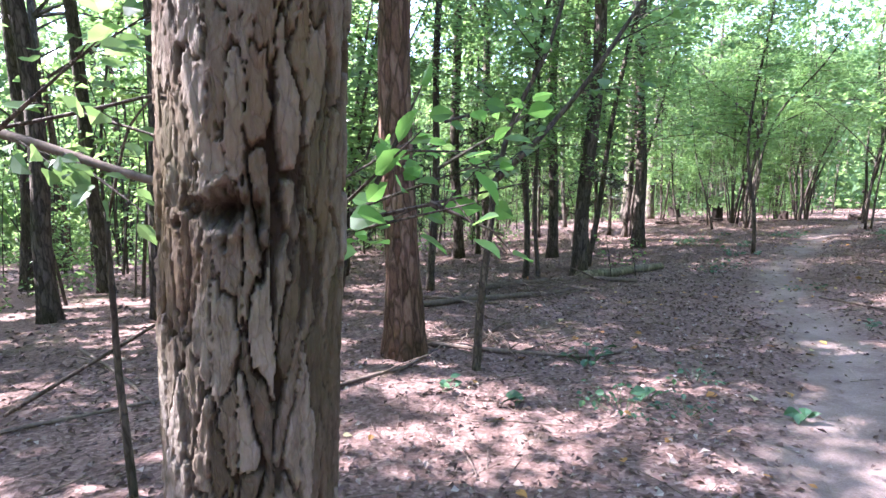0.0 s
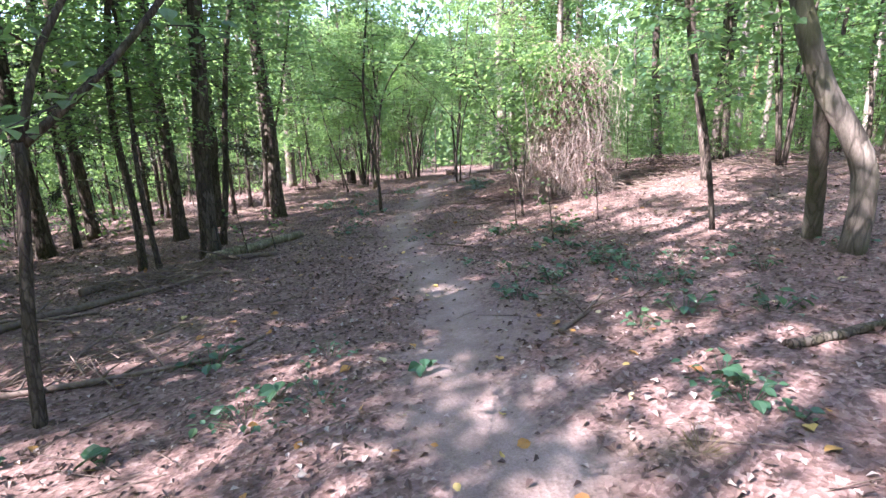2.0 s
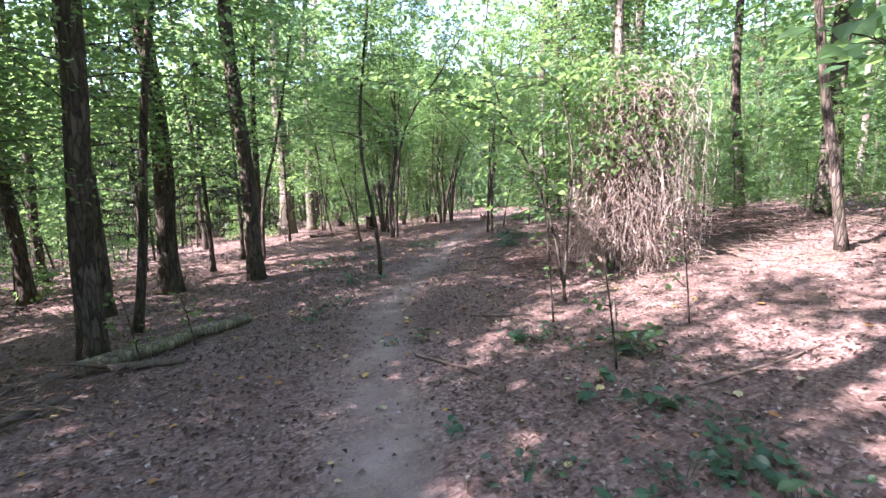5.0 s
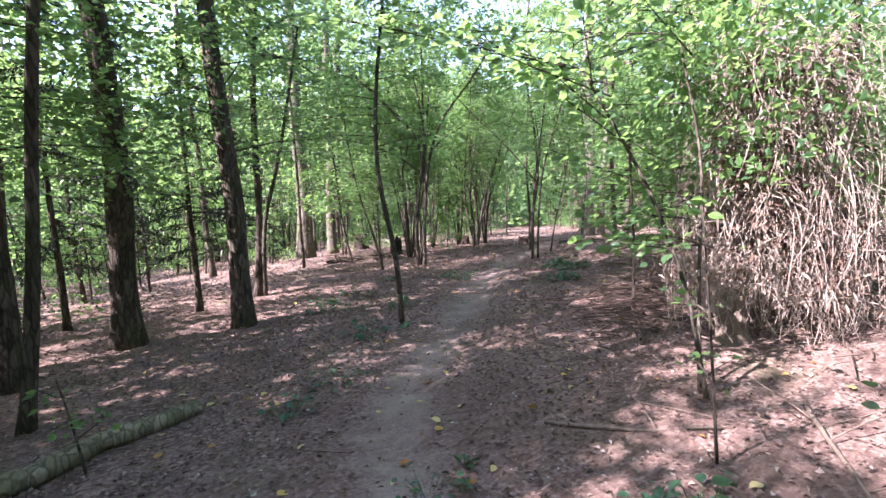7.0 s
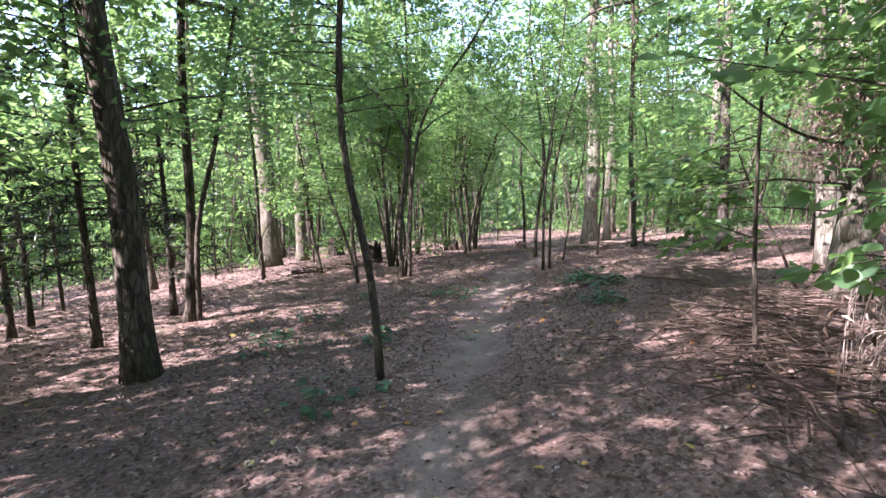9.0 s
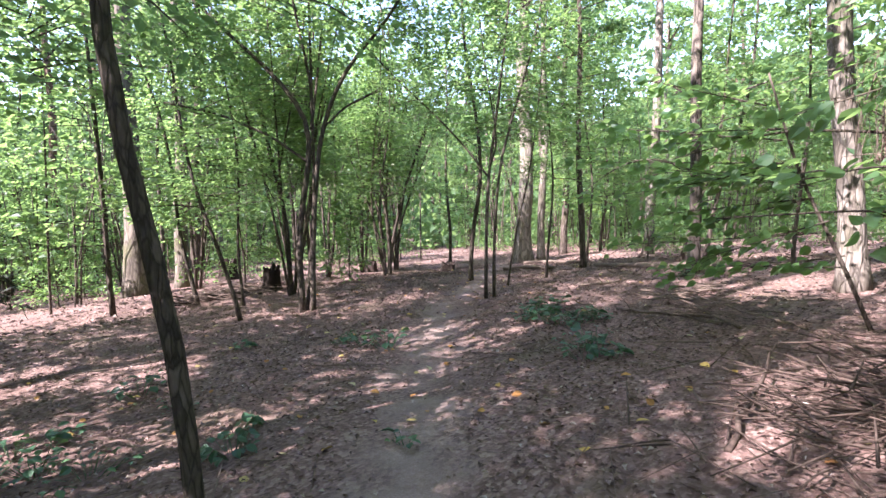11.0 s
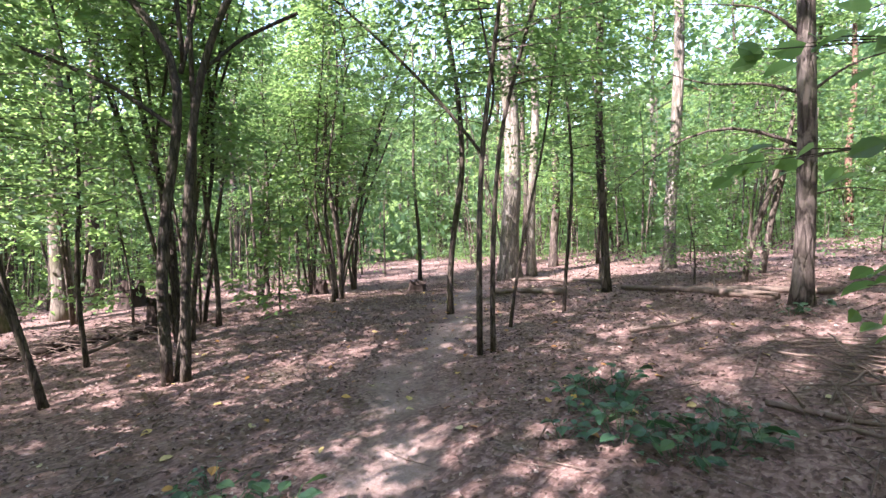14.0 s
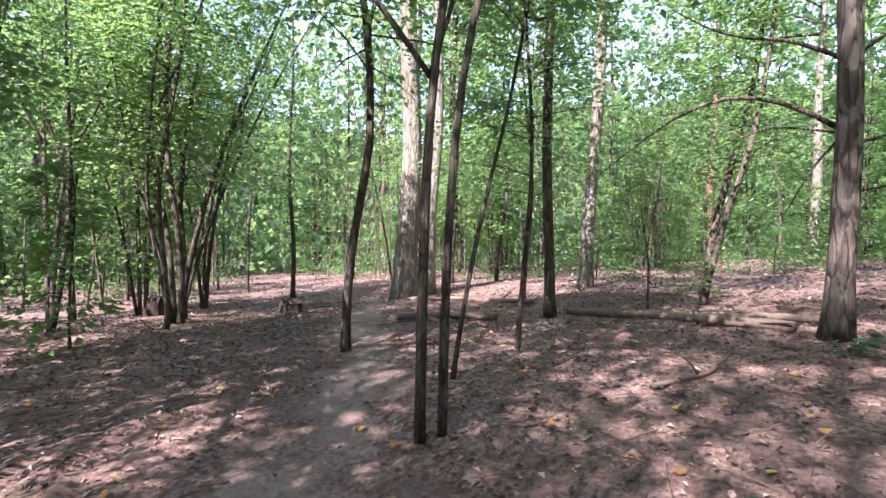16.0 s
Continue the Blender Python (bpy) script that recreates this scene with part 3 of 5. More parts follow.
# x, y, radius, height, lean per metre, bark, label, low leaves (height, size)
TREES = (
    # the tall dark hollow and trailside trunks are invented, mostly unseen, to cast shade
    ("tree", -6.3, 7.0, 0.13, 15, (0.0, 0.0), M_DARK, "tall dark trunk added in the low hollow to shade the ground", (9.0, 0.7)),
    ("tree", -7.6, 9.9, 0.14, 15, (0.0, 0.0), M_DARK, "tall dark trunk added in the low hollow to shade the ground", None),
    ("tree", -3.2, 11.6, 0.12, 14, (0.0, 0.0), M_DARK, "tall dark trunk added in the low hollow to shade the ground", (3.0, 0.9)),
    ("tree", -5.8, 13.0, 0.13, 15, (0.0, 0.0), M_DARK, "tall dark trunk added in the low hollow to shade the ground", (3.0, 1.0)),
    ("tree", -10.6, 8.2, 0.15, 15, (0.0, 0.0), M_DARK, "tall dark trunk added in the low hollow to shade the ground", None),
    ("tree", -8.4, 5.6, 0.12, 14, (0.0, 0.0), M_DARK, "tall dark trunk added in the low hollow to shade the ground", None),
    ("tree", -0.64, 8.36, 0.065, 13, (0.06, 0.0), M_SAP, "slim straight young tree behind a pine", (3.0, 0.7)),
    ("tree", -4.2, 2.9, 0.13, 15, (0.0, 0.0), M_DARK, "tall dark trunk added in the low hollow to shade the ground", None),
    ("tree", -0.2, 12.7, 0.13, 15, (0.0, 0.0), M_DARK, "tall dark trunk added in the green hollow to shade the ground", (3.0, 1.0)),
    ("tree", -8.2, 2.4, 0.13, 15, (0.0, 0.0), M_DARK, "tall dark trunk added in the low hollow to shade the ground", None),
    ("tree", -2.6, 0.5, 0.13, 15, (0.0, 0.0), M_DARK, "tall dark trunk added beside the trail to shade the ground", None),
    ("tree", -5.4, 5.0, 0.12, 14, (0.0, 0.0), M_DARK, "tall dark trunk added in the low hollow to shade the ground", None),
    ("tree", 0.6, 15.0, 0.13, 15, (0.0, 0.0), M_DARK, "tall dark trunk added in the green hollow to shade the ground", (3.0, 1.1)),
    ("tree", -3.6, 17.8, 0.14, 15, (0.0, 0.0), M_DARK, "tall dark trunk added in the green hollow to shade the ground", None),
    ("tree", 0.2, 19.4, 0.13, 15, (0.0, 0.0), M_DARK, "tall dark trunk added in the green hollow to shade the ground", (2.5, 1.2)),
    ("pine_tree", -0.66, 4.95, 0.18, 16, (0.02, 0.0), M_PINE, "red-brown pine trunk with scaly bark above brushwood", None),
    ("tree", 2.09, 9.28, 0.13, 15, (0.03, -0.02), M_DARK, "dark straight trunk beside a fallen log", (2.7, 0.75)),
    ("tree", 2.05, 11.9, 0.12, 14, (0.0, 0.0), M_DARK, "dark trunk in the brown litter", (2.2, 1.0)),
    ("tree", 3.02, 13.25, 0.18, 16, (-0.01, 0.01), M_DARK, "thick dark trunk with a flared foot", (2.1, 1.0)),
    ("tree", 4.59, 13.45, 0.155, 16, (-0.03, 0.015), M_DARK, "thick dark straight trunk beside the dirt trail", (2.4, 1.0)),
    ("tree", 2.5, 10.3, 0.06, 9, (0.15, -0.08), M_DARK, "thin leaning trunk with a pale sunlit foot", (4.0, 0.9)),
    ("tree", 5.22, 16.65, 0.085, 10, (0.05, -0.03), M_DARK, "slim dark trunk with a side limb", (3.0, 0.8)),
    ("tree", 4.62, 23.6, 0.1, 12, (-0.05, 0.03), M_DARK, "slim leaning trunk in the undergrowth", (3.0, 1.0)),
    ("oak_tree", 8.3, 26.0, 0.32, 17, (-0.01, 0.01), M_GREY, "broad old oak trunk with mossy bark", None),
    ("oak_tree", 9.69, 26.94, 0.22, 15, (0.02, -0.02), M_GREY, "old oak trunk with mossy bark", None),
    ("tree", 10.62, 29.6, 0.19, 15, (0.05, -0.04), M_DARK, "dark trunk far back in the wood", None),
    ("tree", 13.69, 10.97, 0.138, 14, (-0.04, 0.03), M_PALE, "pale sunlit trunk on the rising bank", None),
    ("oak_tree", 19.45, 21.33, 0.27, 17, (0.0, 0.0), M_PALE, "tall pale oak trunk where the trail bends", None),
    ("oak_tree", 19.9, 20.9, 0.13, 15, (0.01, -0.01), M_PALE, "slender pale oak trunk beside a thicker one", None),
    ("tree", 15.79, 16.25, 0.068, 12, (-0.02, 0.02), M_DARK, "slim dark curved trunk behind a fallen log", (3.4, 0.8)),
    ("pine_tree", 20.4, 17.2, 0.14, 18, (0.02, -0.02), M_PALE, "tall pale sunlit trunk on the far bank", None),
    ("tree", 11.0, 5.76, 0.07, 11, (-0.12, 0.1), M_DARK, "thin leaning trunk on the rising bank", (3.2, 0.9)),
    ("tree", 16.71, 10.3, 0.13, 13, (-0.03, 0.03), M_DARK, "dark trunk on the rising bank", (4.0, 0.9)),
    ("tree", 16.39, 8.12, 0.22, 15, (0.01, 0.0), M_DARK, "thick dark trunk behind dead branches", None),
    ("tree", 14.72, 3.66, 0.165, 14, (-0.06, 0.05), M_PALE, "pale trunk on the rising bank", None),
    ("tree", -10.16, 10.95, 0.2, 15, (0.05, 0.0), M_DARK, "dark trunk in the low hollow", None),
    ("tree", -4.53, 6.9, 0.1, 12, (0.05, 0.0), M_DARK, "dark trunk with mossy bark behind a pine", None),
    ("tree", -9.5, 5.2, 0.16, 14, (0.02, 0.02), M_DARK, "dark trunk in the low hollow", None),
    ("tree", 23.0, 22.3, 0.14, 15, (0.0, 0.0), M_DARK, "dark trunk where the trail winds away", (2.5, 1.2)),
    ("tree", 25.2, 25.3, 0.13, 15, (0.0, 0.0), M_DARK, "dark trunk where the trail winds away", (2.5, 1.2)),
)
for nm, x, y, r, h, lean, m, label, spray in TREES:
    # unseen crowns are doubled, shrunk or omitted here to steer sun and shade
    tree(nm, x, y, r, h, lean, m, label, 3 if (3 < x < 11 and y > 17) or (x, y) in ((-0.2, 12.7), (-5.4, 5.0)) else 2 if (x, y) in ((-4.53, 6.9), (0.6, 15.0), (-3.2, 11.6)) else not (1.5 < x < 3 and 9 < y < 13) and (x, y) not in ((-0.64, 8.36), (-6.3, 7.0), (-5.8, 13.0), (3.02, 13.25)), spray, 18 if r > 0.12 else 12)

# ---- saplings with a known place ----
SAPLINGS = (
    (1.11, 9.3, 0.06, 8, (0.06, -0.05), (2.0, 0.7)), (1.31, 9.0, 0.04, 6, (-0.06, 0.04), (1.8, 0.6)),
    (6.6, 11.66, 0.042, 7.5, (0.0, 0.0), (2.4, 0.72)), (13.55, 17.6, 0.05, 9, (-0.01, 0.01), (2.8, 0.85)),
    (14.04, 15.9, 0.026, 5, (0.02, -0.03), (1.9, 0.5)), (12.98, 15.95, 0.02, 5, (0.07, -0.11), (2.6, 0.45)),
    (8.69, 17.97, 0.036, 6, (-0.16, 0.14), (1.6, 0.7)), (8.72, 20.93, 0.044, 6, (-0.16, 0.15), (1.8, 0.8)), (11.17, 20.71, 0.045, 8, (0.03, -0.02), (2.4, 0.9)),
    (14.43, 22.23, 0.06, 8, (0.0, 0.0), (2.3, 0.9)),
    (17.17, 14.66, 0.045, 6, (0.09, -0.14), (1.8, 0.7)), (18.73, 14.82, 0.058, 7, (0.12, -0.11), (1.8, 0.8)),
    (15.11, 23.33, 0.055, 8, (0.03, -0.02), (2.2, 1.0)), (14.2, 25.77, 0.05, 8, (0.0, 0.0), (2.0, 1.0)), (19.4, 25.3, 0.07, 8, (0.0, 0.0), (2.0, 1.0)),
    (13.86, 21.6, 0.04, 7, (0.02, -0.01), (2.2, 0.9)), (10.37, 19.9, 0.06, 7, (-0.05, 0.07), (2.3, 0.8)), (10.5, 19.8, 0.04, 6, (0.05, -0.02), (2.3, 0.6)),
    (9.2, 19.4, 0.03, 6, (-0.05, 0.1), (1.9, 0.7)), (17.6, 17.4, 0.035, 6, (0.0, 0.0), (1.7, 0.8)), (16.2, 12.3, 0.035, 5, (0.05, 0.0), (1.3, 0.7)),
)
for x, y, r, h, lean, spray in SAPLINGS:
    tree("sapling", x, y, r, h, lean, M_SAP, "thin dark sapling with layered light green leaves", False, spray, 8, "young trees of the wood", 0.3, 0.11)


def stem(ob, name, pts, r0, r1, material, sides=9, n=14):
    """A stem or limb along world points, as a part of ob."""
    g = Geo()
    line = bend(pts, n) - np.array(ob.location)
    g.tube(line, np.linspace(r0, r1, n), sides, 0.03)
    return part(name, g, material, ob, smooth=True)


def leafy(ob, root, tip, size, count, spread, fine=False, leaf_m=None, droop=0.0, tilt=0.7):
    """A leafy twig from root to tip, with its leaves in a flat spray."""
    root, tip = np.array(root, float), np.array(tip, float)
    tw, lv = Geo(), Geo()
    s = np.linspace(0, 1, 8)
    line = root + (tip - root) * s[:, None] + np.array((0, 0, -droop)) * (s**2)[:, None] - np.array(ob.location)
    tw.tube(line, np.linspace(0.008, 0.002, 8), 5, cap=False)
    out = (tip - root) / np.linalg.norm(tip - root)
    side = np.cross(out, (0, 0, 1.0))
    side /= np.linalg.norm(side)
    q = rng.uniform(0.1, 1.05, count)
    lat = rng.normal(0, spread, count) * (1.15 - q)
    p = np.stack([np.interp(q, s, line[:, j]) for j in range(3)], 1) + lat[:, None] * side + rng.normal(0, 0.04, (count, 3))
    for i in range(0, count, 5):
        b = np.array([np.interp(max(0.0, q[i] - 0.15), s, line[:, j]) for j in range(3)])
        tw.tube(bend((b, (b + p[i]) / 2 + (0, 0, 0.01), p[i]), 4), np.linspace(0.004, 0.0015, 4), 3, cap=False)
    d = out + side * np.sign(lat)[:, None] * rng.uniform(0.3, 1.3, (count, 1)) + rng.normal(0, 0.3, (count, 3)) - np.array((0, 0, 0.3))
    L = size * rng.uniform(0.6, 1.25, count)
    lv.leaves(p, d, np.array((0, 0, 1.0)) + rng.normal(0, tilt, (count, 3)), L, L * 0.72, fine)
    tagged(part("branchwork", tw, M_SAP, ob), kind="stuff")
    tagged(part("foliage", lv, leaf_m or M_LEAF, ob), kind="stuff")


# forked sapling by the trail's start, with broad leaves near the eye
ob = thing("sapling", 0.08, 4.42, gz(0.08, 4.42), "forked sapling with patchy bark and broad green leaves", "tree", "young trees of the wood")
z = gz(0.08, 4.42)
stem(ob, "trunk", ((0.08, 4.42, z - 0.08), (0.12, 4.46, z + 0.6), (0.2, 4.55, z + 1.2), (0.27, 4.62, 1.46)), 0.042, 0.032, M_SAP)
stem(ob, "limb", ((0.27, 4.62, 1.44), (0.42, 4.76, 2.05), (0.73, 4.85, 2.51), (0.91, 4.95, 3.08), (1.1, 5.1, 4.2)), 0.026, 0.012, M_SAP)
stem(ob, "limb", ((0.27, 4.62, 1.44), (0.7, 4.75, 1.84), (1.07, 4.83, 2.25), (1.64, 4.98, 3.07), (2.2, 5.2, 4.0)), 0.03, 0.014, M_SAP)
for a, b, n in (((0.3, 4.6, 1.5), (-0.25, 4.0, 1.75), 14), ((0.5, 4.7, 1.7), (0.2, 3.9, 1.5), 12), ((0.42, 4.76, 2.05), (0.0, 4.4, 2.3), 22), ((0.73, 4.85, 2.5), (0.3, 4.5, 2.9), 26), ((1.07, 4.83, 2.25), (1.5, 4.4, 2.2), 20), ((1.4, 4.95, 2.7), (1.9, 4.6, 2.9), 22), ((0.9, 4.95, 3.0), (0.6, 5.4, 3.4), 26), ((1.9, 5.1, 3.5), (2.4, 5.6, 3.7), 26), ((0.85, 4.8, 2.0), (0.6, 4.2, 1.75), 8)):
    leafy(ob, a, b, 0.13, n, 0.16, True)

# leaves that hang close in front of the pines at the start
ob = thing("shrub", -0.72, 1.75, gz(-0.72, 1.75), "thin shrub stem whose twigs bear a few broad green leaves", "shrub")
stem(ob, "trunk", ((-0.72, 1.75, gz(-0.72, 1.75) - 0.05), (-0.72, 1.7, 0.6), (-0.62, 1.6, 1.1), (-0.42, 1.4, 1.36)), 0.011, 0.006, M_SAP, 6)
for a, b, n in (((-0.44, 1.42, 1.34), (0.02, 1.3, 1.45), 6), ((-0.3, 1.36, 1.4), (0.16, 1.36, 1.5), 4), ((-0.44, 1.42, 1.36), (-0.12, 1.36, 1.64), 6), ((-0.5, 1.5, 1.28), (-0.15, 1.6, 1.42), 5), ((-0.25, 1.38, 1.5), (-0.12, 1.45, 1.78), 3), ((-0.1, 1.34, 1.45), (0.1, 1.32, 1.36), 3), ((-0.6, 2.0, 1.45), (-0.1, 2.4, 1.76), 10), ((-0.3, 2.2, 1.62), (0.05, 2.35, 1.62), 6), ((-0.1, 2.4, 1.76), (0.3, 2.95, 1.92), 9), ((-0.4, 1.7, 1.4), (0.12, 1.75, 1.58), 9), ((-0.1, 1.75, 1.54), (0.25, 2.0, 1.75), 8)):
    leafy(ob, a, b, 0.1, n, 0.07, True, M_BROAD, 0.0, 0.8)

# slim tree on the bank whose low leafy limbs reach towards the trail
ob = thing("tree", 7.02, 3.63, gz(7.02, 3.63), "slim tree with low limbs of broad yellow-green leaves", "tree")
stem(ob, "trunk", ((7.02, 3.63, gz(7.02, 3.63) - 0.08), (6.95, 3.75, 1.2), (6.77, 4.05, 2.6), (6.7, 4.2, 4.2), (6.6, 4.3, 6.0)), 0.035, 0.018, M_DARK, 9, 20)
for a, b, n in (((6.85, 3.9, 2.0), (4.9, 3.3, 1.95), 60), ((6.8, 4.0, 2.4), (5.35, 3.0, 2.35), 60), ((6.85, 3.9, 2.1), (4.6, 3.5, 2.1), 60), ((6.9, 3.8, 1.9), (5.5, 2.75, 1.8), 54), ((6.77, 4.05, 2.7), (4.8, 3.4, 2.55), 64), ((6.77, 4.05, 2.8), (5.8, 2.6, 2.5), 54), ((6.75, 4.1, 3.0), (5.4, 4.6, 3.0), 54), ((6.77, 4.05, 2.6), (6.3, 2.9, 2.3), 44), ((6.75, 4.1, 3.0), (6.9, 5.2, 3.0), 50)):
    leafy(ob, a, b, 0.1, n, 0.26, True, None, 0.12)
hang(ob, SPRAYS[1], M_DARK, M_LEAF, (-0.3, 0.5, 3.0), 0, 0.9)

# twigs, dead limb and leaves beside the near pine
ob = thing("shrub", -2.1, 2.5, gz(-2.1, 2.5), "thin shrub with bare arching limbs and a few leaves", "shrub")
z = gz(-2.1, 2.5)
stem(ob, "trunk", ((-1.8, 2.37, z - 0.05), (-1.83, 2.4, 0.5), (-1.78, 2.38, 1.35)), 0.024, 0.012, M_SAP, 7)
stem(ob, "limb", ((-2.9, 2.3, 1.95), (-2.06, 2.16, 1.71), (-1.86, 2.16, 1.67), (-1.66, 2.16, 1.58), (-1.36, 2.16, 1.49), (-1.0, 2.2, 1.4)), 0.026, 0.018, M_STICK, 8)
stem(ob, "limb", ((-2.4, 1.7, 1.6), (-1.5, 1.57, 1.68), (-1.24, 1.59, 1.73), (-0.97, 1.62, 1.79), (-0.6, 1.7, 1.9)), 0.008, 0.005, M_SAP, 6)
stem(ob, "limb", ((-2.4, 2.31, 0.3), (-1.99, 2.38, 0.54), (-1.58, 2.44, 0.78), (-1.1, 2.5, 1.05)), 0.011, 0.007, M_SAP, 6)
stem(ob, "limb", ((-1.78, 2.38, 1.3), (-1.5, 2.2, 1.75), (-1.2, 2.1, 1.95)), 0.008, 0.004, M_SAP, 6)
for a, b, n in (((-2.2, 1.65, 1.62), (-1.6, 1.5, 1.98), 16), ((-1.5, 1.57, 1.68), (-1.05, 1.5, 1.95), 12), ((-1.24, 1.59, 1.73), (-0.85, 1.5, 1.62), 8), ((-2.1, 2.2, 1.75), (-1.6, 2.0, 1.5), 16), ((-2.3, 1.8, 1.6), (-2.0, 1.6, 1.3), 16), ((-1.8, 2.16, 1.65), (-1.3, 2.0, 1.35), 10), ((-2.0, 2.4, 2.0), (-1.3, 2.3, 2.3), 22)):
    leafy(ob, a, b, 0.1, n, 0.13, True)

# crooked grey tree on the bank
ob = thing("tree", 6.46, 2.03, gz(6.46, 2.03), "crooked grey tree with two stems that meet in a fork", "tree")
stem(ob, "trunk", ((6.5, 2.06, gz(6.5, 2.06) - 0.1), (6.65, 2.05, 0.97), (6.57, 2.22, 1.37), (6.4, 2.46, 1.76), (6.37, 2.57, 2.13), (6.33, 2.74, 2.68), (6.0, 3.0, 4.2), (5.7, 3.3, 7.0)), 0.115, 0.06, M_GREY, 14, 34)
stem(ob, "stem", ((7.0, 2.55, gz(7.0, 2.55) - 0.1), (6.75, 2.5, 0.9), (6.45, 2.46, 1.78)), 0.095, 0.07, M_GREY, 12)
hang(ob, CANOPIES[2], M_GREY, M_CANOPY, (-0.7, 1.2, 6.0), 80, 0.9, ("branchwork", "crown"))
hang(ob, SPRAYS[3], M_GREY, M_LEAF, (-0.2, 0.8, 3.0), 200, 0.7)

# many-stemmed tree beside the trail
ob = thing("tree", 9.72, 17.62, gz(9.72, 17.62), "many-stemmed dark tree that fans out into limbs", "tree")
zb = gz(9.72, 17.62)
MULTI = (
    ((9.66, 17.68, zb - 0.1), (9.69, 17.86, 0.79), (9.9, 17.75, 1.97), (9.97, 17.73, 2.75), (9.46, 18.25, 3.64), (8.86, 18.84, 4.38), (8.0, 19.6, 5.6)),
    ((9.8, 17.58, zb - 0.1), (9.89, 17.68, 0.78), (10.04, 17.65, 2.36), (10.18, 17.55, 2.9), (10.46, 17.35, 3.68), (10.96, 16.94, 4.29), (11.6, 16.4, 5.6)),
    ((9.74, 17.7, zb - 0.1), (9.95, 17.95, 0.3), (10.15, 18.1, 1.6), (10.2, 18.2, 3.2), (10.3, 18.4, 6)),
    ((9.95, 17.73, 2.6), (10.2, 18.0, 3.4), (10.5, 18.3, 4.6)),
    ((9.92, 17.75, 2.0), (9.4, 18.2, 2.5), (8.7, 18.8, 2.9), (8.0, 19.4, 3.1)),
    ((9.97, 17.7, 2.7), (9.9, 17.6, 3.4), (9.6, 17.5, 4.6)),
    ((10.1, 17.6, 2.6), (10.5, 17.5, 3.0), (11.0, 17.2, 3.3)),
)
for i, pts in enumerate(MULTI):
    stem(ob, "stem", pts, (0.062, 0.055, 0.034, 0.028, 0.024, 0.024, 0.02)[i], 0.02, M_SAP, 9, 20)
for i, (dx, dy, z, s) in enumerate(((-1.2, 1.3, 4.2, 0.8), (1.2, -0.8, 4.6, 0.8), (0.4, 0.6, 3.6, 0.8), (-0.2, -0.1, 4.8, 0.8))):
    hang(ob, SPRAYS[i], M_SAP, M_LEAF, (dx, dy, z), 70.0 * i, s)

# fans of bent stems between the trail and the stumps
def fan_tree(x, y, h, stems, r, spread):
    """Several bent stems from one foot, each forking once, under layered leaves."""
    ob = thing("young_tree", x, y, gz(x, y), "young tree of several bent dark stems fanning from one foot", "tree", "young trees of the wood")
    foot = np.array((x, y, gz(x, y) - 0.1))
    for i in range(stems):
        a = 6.28 * i / stems + rng.normal(0, 0.4)
        out = np.array((np.cos(a), np.sin(a), 0)) * spread * rng.uniform(0.5, 1.2)
        side = np.array((-np.sin(a), np.cos(a), 0)) * rng.normal(0, 0.12)
        top = h * rng.uniform(0.75, 1.05)
        pts = [foot + out * f**1.4 * top + side * np.sin(5 * f) + np.array((0.05 * np.cos(a), 0.05 * np.sin(a), top * f)) for f in (0, 0.15, 0.35, 0.6, 0.8, 1.0)]
        stem(ob, "stem", pts, r * rng.uniform(0.6, 1.1), 0.012, M_SAP, 8, 18)
        fork = pts[2] * 0.5 + pts[3] * 0.5
        away = np.array((np.cos(a + 1.1), np.sin(a + 1.1), 0)) * spread * top * 0.5
        stem(ob, "limb", (fork, fork + away * 0.4 + (0, 0, 0.12 * top), fork + away + (0, 0, 0.35 * top)), 0.45 * r, 0.008, M_SAP, 6, 10)
        tip = pts[3] - np.array(ob.location)
        hang(ob, SPRAYS[i % 5], M_SAP, M_LEAF, tuple(float(v) for v in tip), float(rng.uniform(0, 360)), 0.5)
    return ob


for x, y, h, stems, r, spread in ((14.6, 22.7, 7.0, 5, 0.055, 0.36), (10.4, 19.95, 6.5, 3, 0.055, 0.24), (13.1, 23.75, 7.0, 3, 0.06, 0.28), (11.15, 21.6, 6.0, 3, 0.045, 0.3), (16.9, 25.6, 7.0, 4, 0.05, 0.3)):
    fan_tree(x, y, h, stems, r, spread)

# twin-stemmed sapling on the edge of the trail
ob = thing("sapling", 12.15, 15.58, gz(12.15, 15.58), "twin-stemmed sapling with dark bark at the trail's edge", "tree", "young trees of the wood")
zb = gz(12.15, 15.58)
TWIN = (
    ((12.07, 15.60, zb - 0.08), (12.11, 15.63, 0.6), (12.19, 15.65, 1.75), (12.27, 15.58, 2.4), (12.42, 15.43, 4.0), (12.57, 15.33, 6.0)),
    ((12.19, 15.53, zb - 0.08), (12.23, 15.55, 0.7), (12.31, 15.51, 1.9), (12.47, 15.38, 2.6), (12.82, 15.13, 4.0), (13.07, 15.03, 5.5)),
    ((12.19, 15.65, 1.72), (11.97, 15.93, 2.2), (11.67, 16.33, 2.75), (11.17, 16.93, 3.5), (10.77, 17.43, 4.2)),
    ((12.19, 15.65, 1.75), (12.32, 15.53, 2.3), (12.37, 15.83, 3.4), (12.37, 16.03, 4.6)),
)
for i, pts in enumerate(TWIN):
    stem(ob, "stem", pts, (0.034, 0.03, 0.019, 0.014)[i], 0.011, M_SAP, 9, 18)
hang(ob, SPRAYS[1], M_SAP, M_LEAF, (0.2, 0.0, 2.7), 10, 0.75)
hang(ob, SPRAYS[4], M_SAP, M_LEAF, (-0.9, 1.1, 3.0), 100, 0.5)

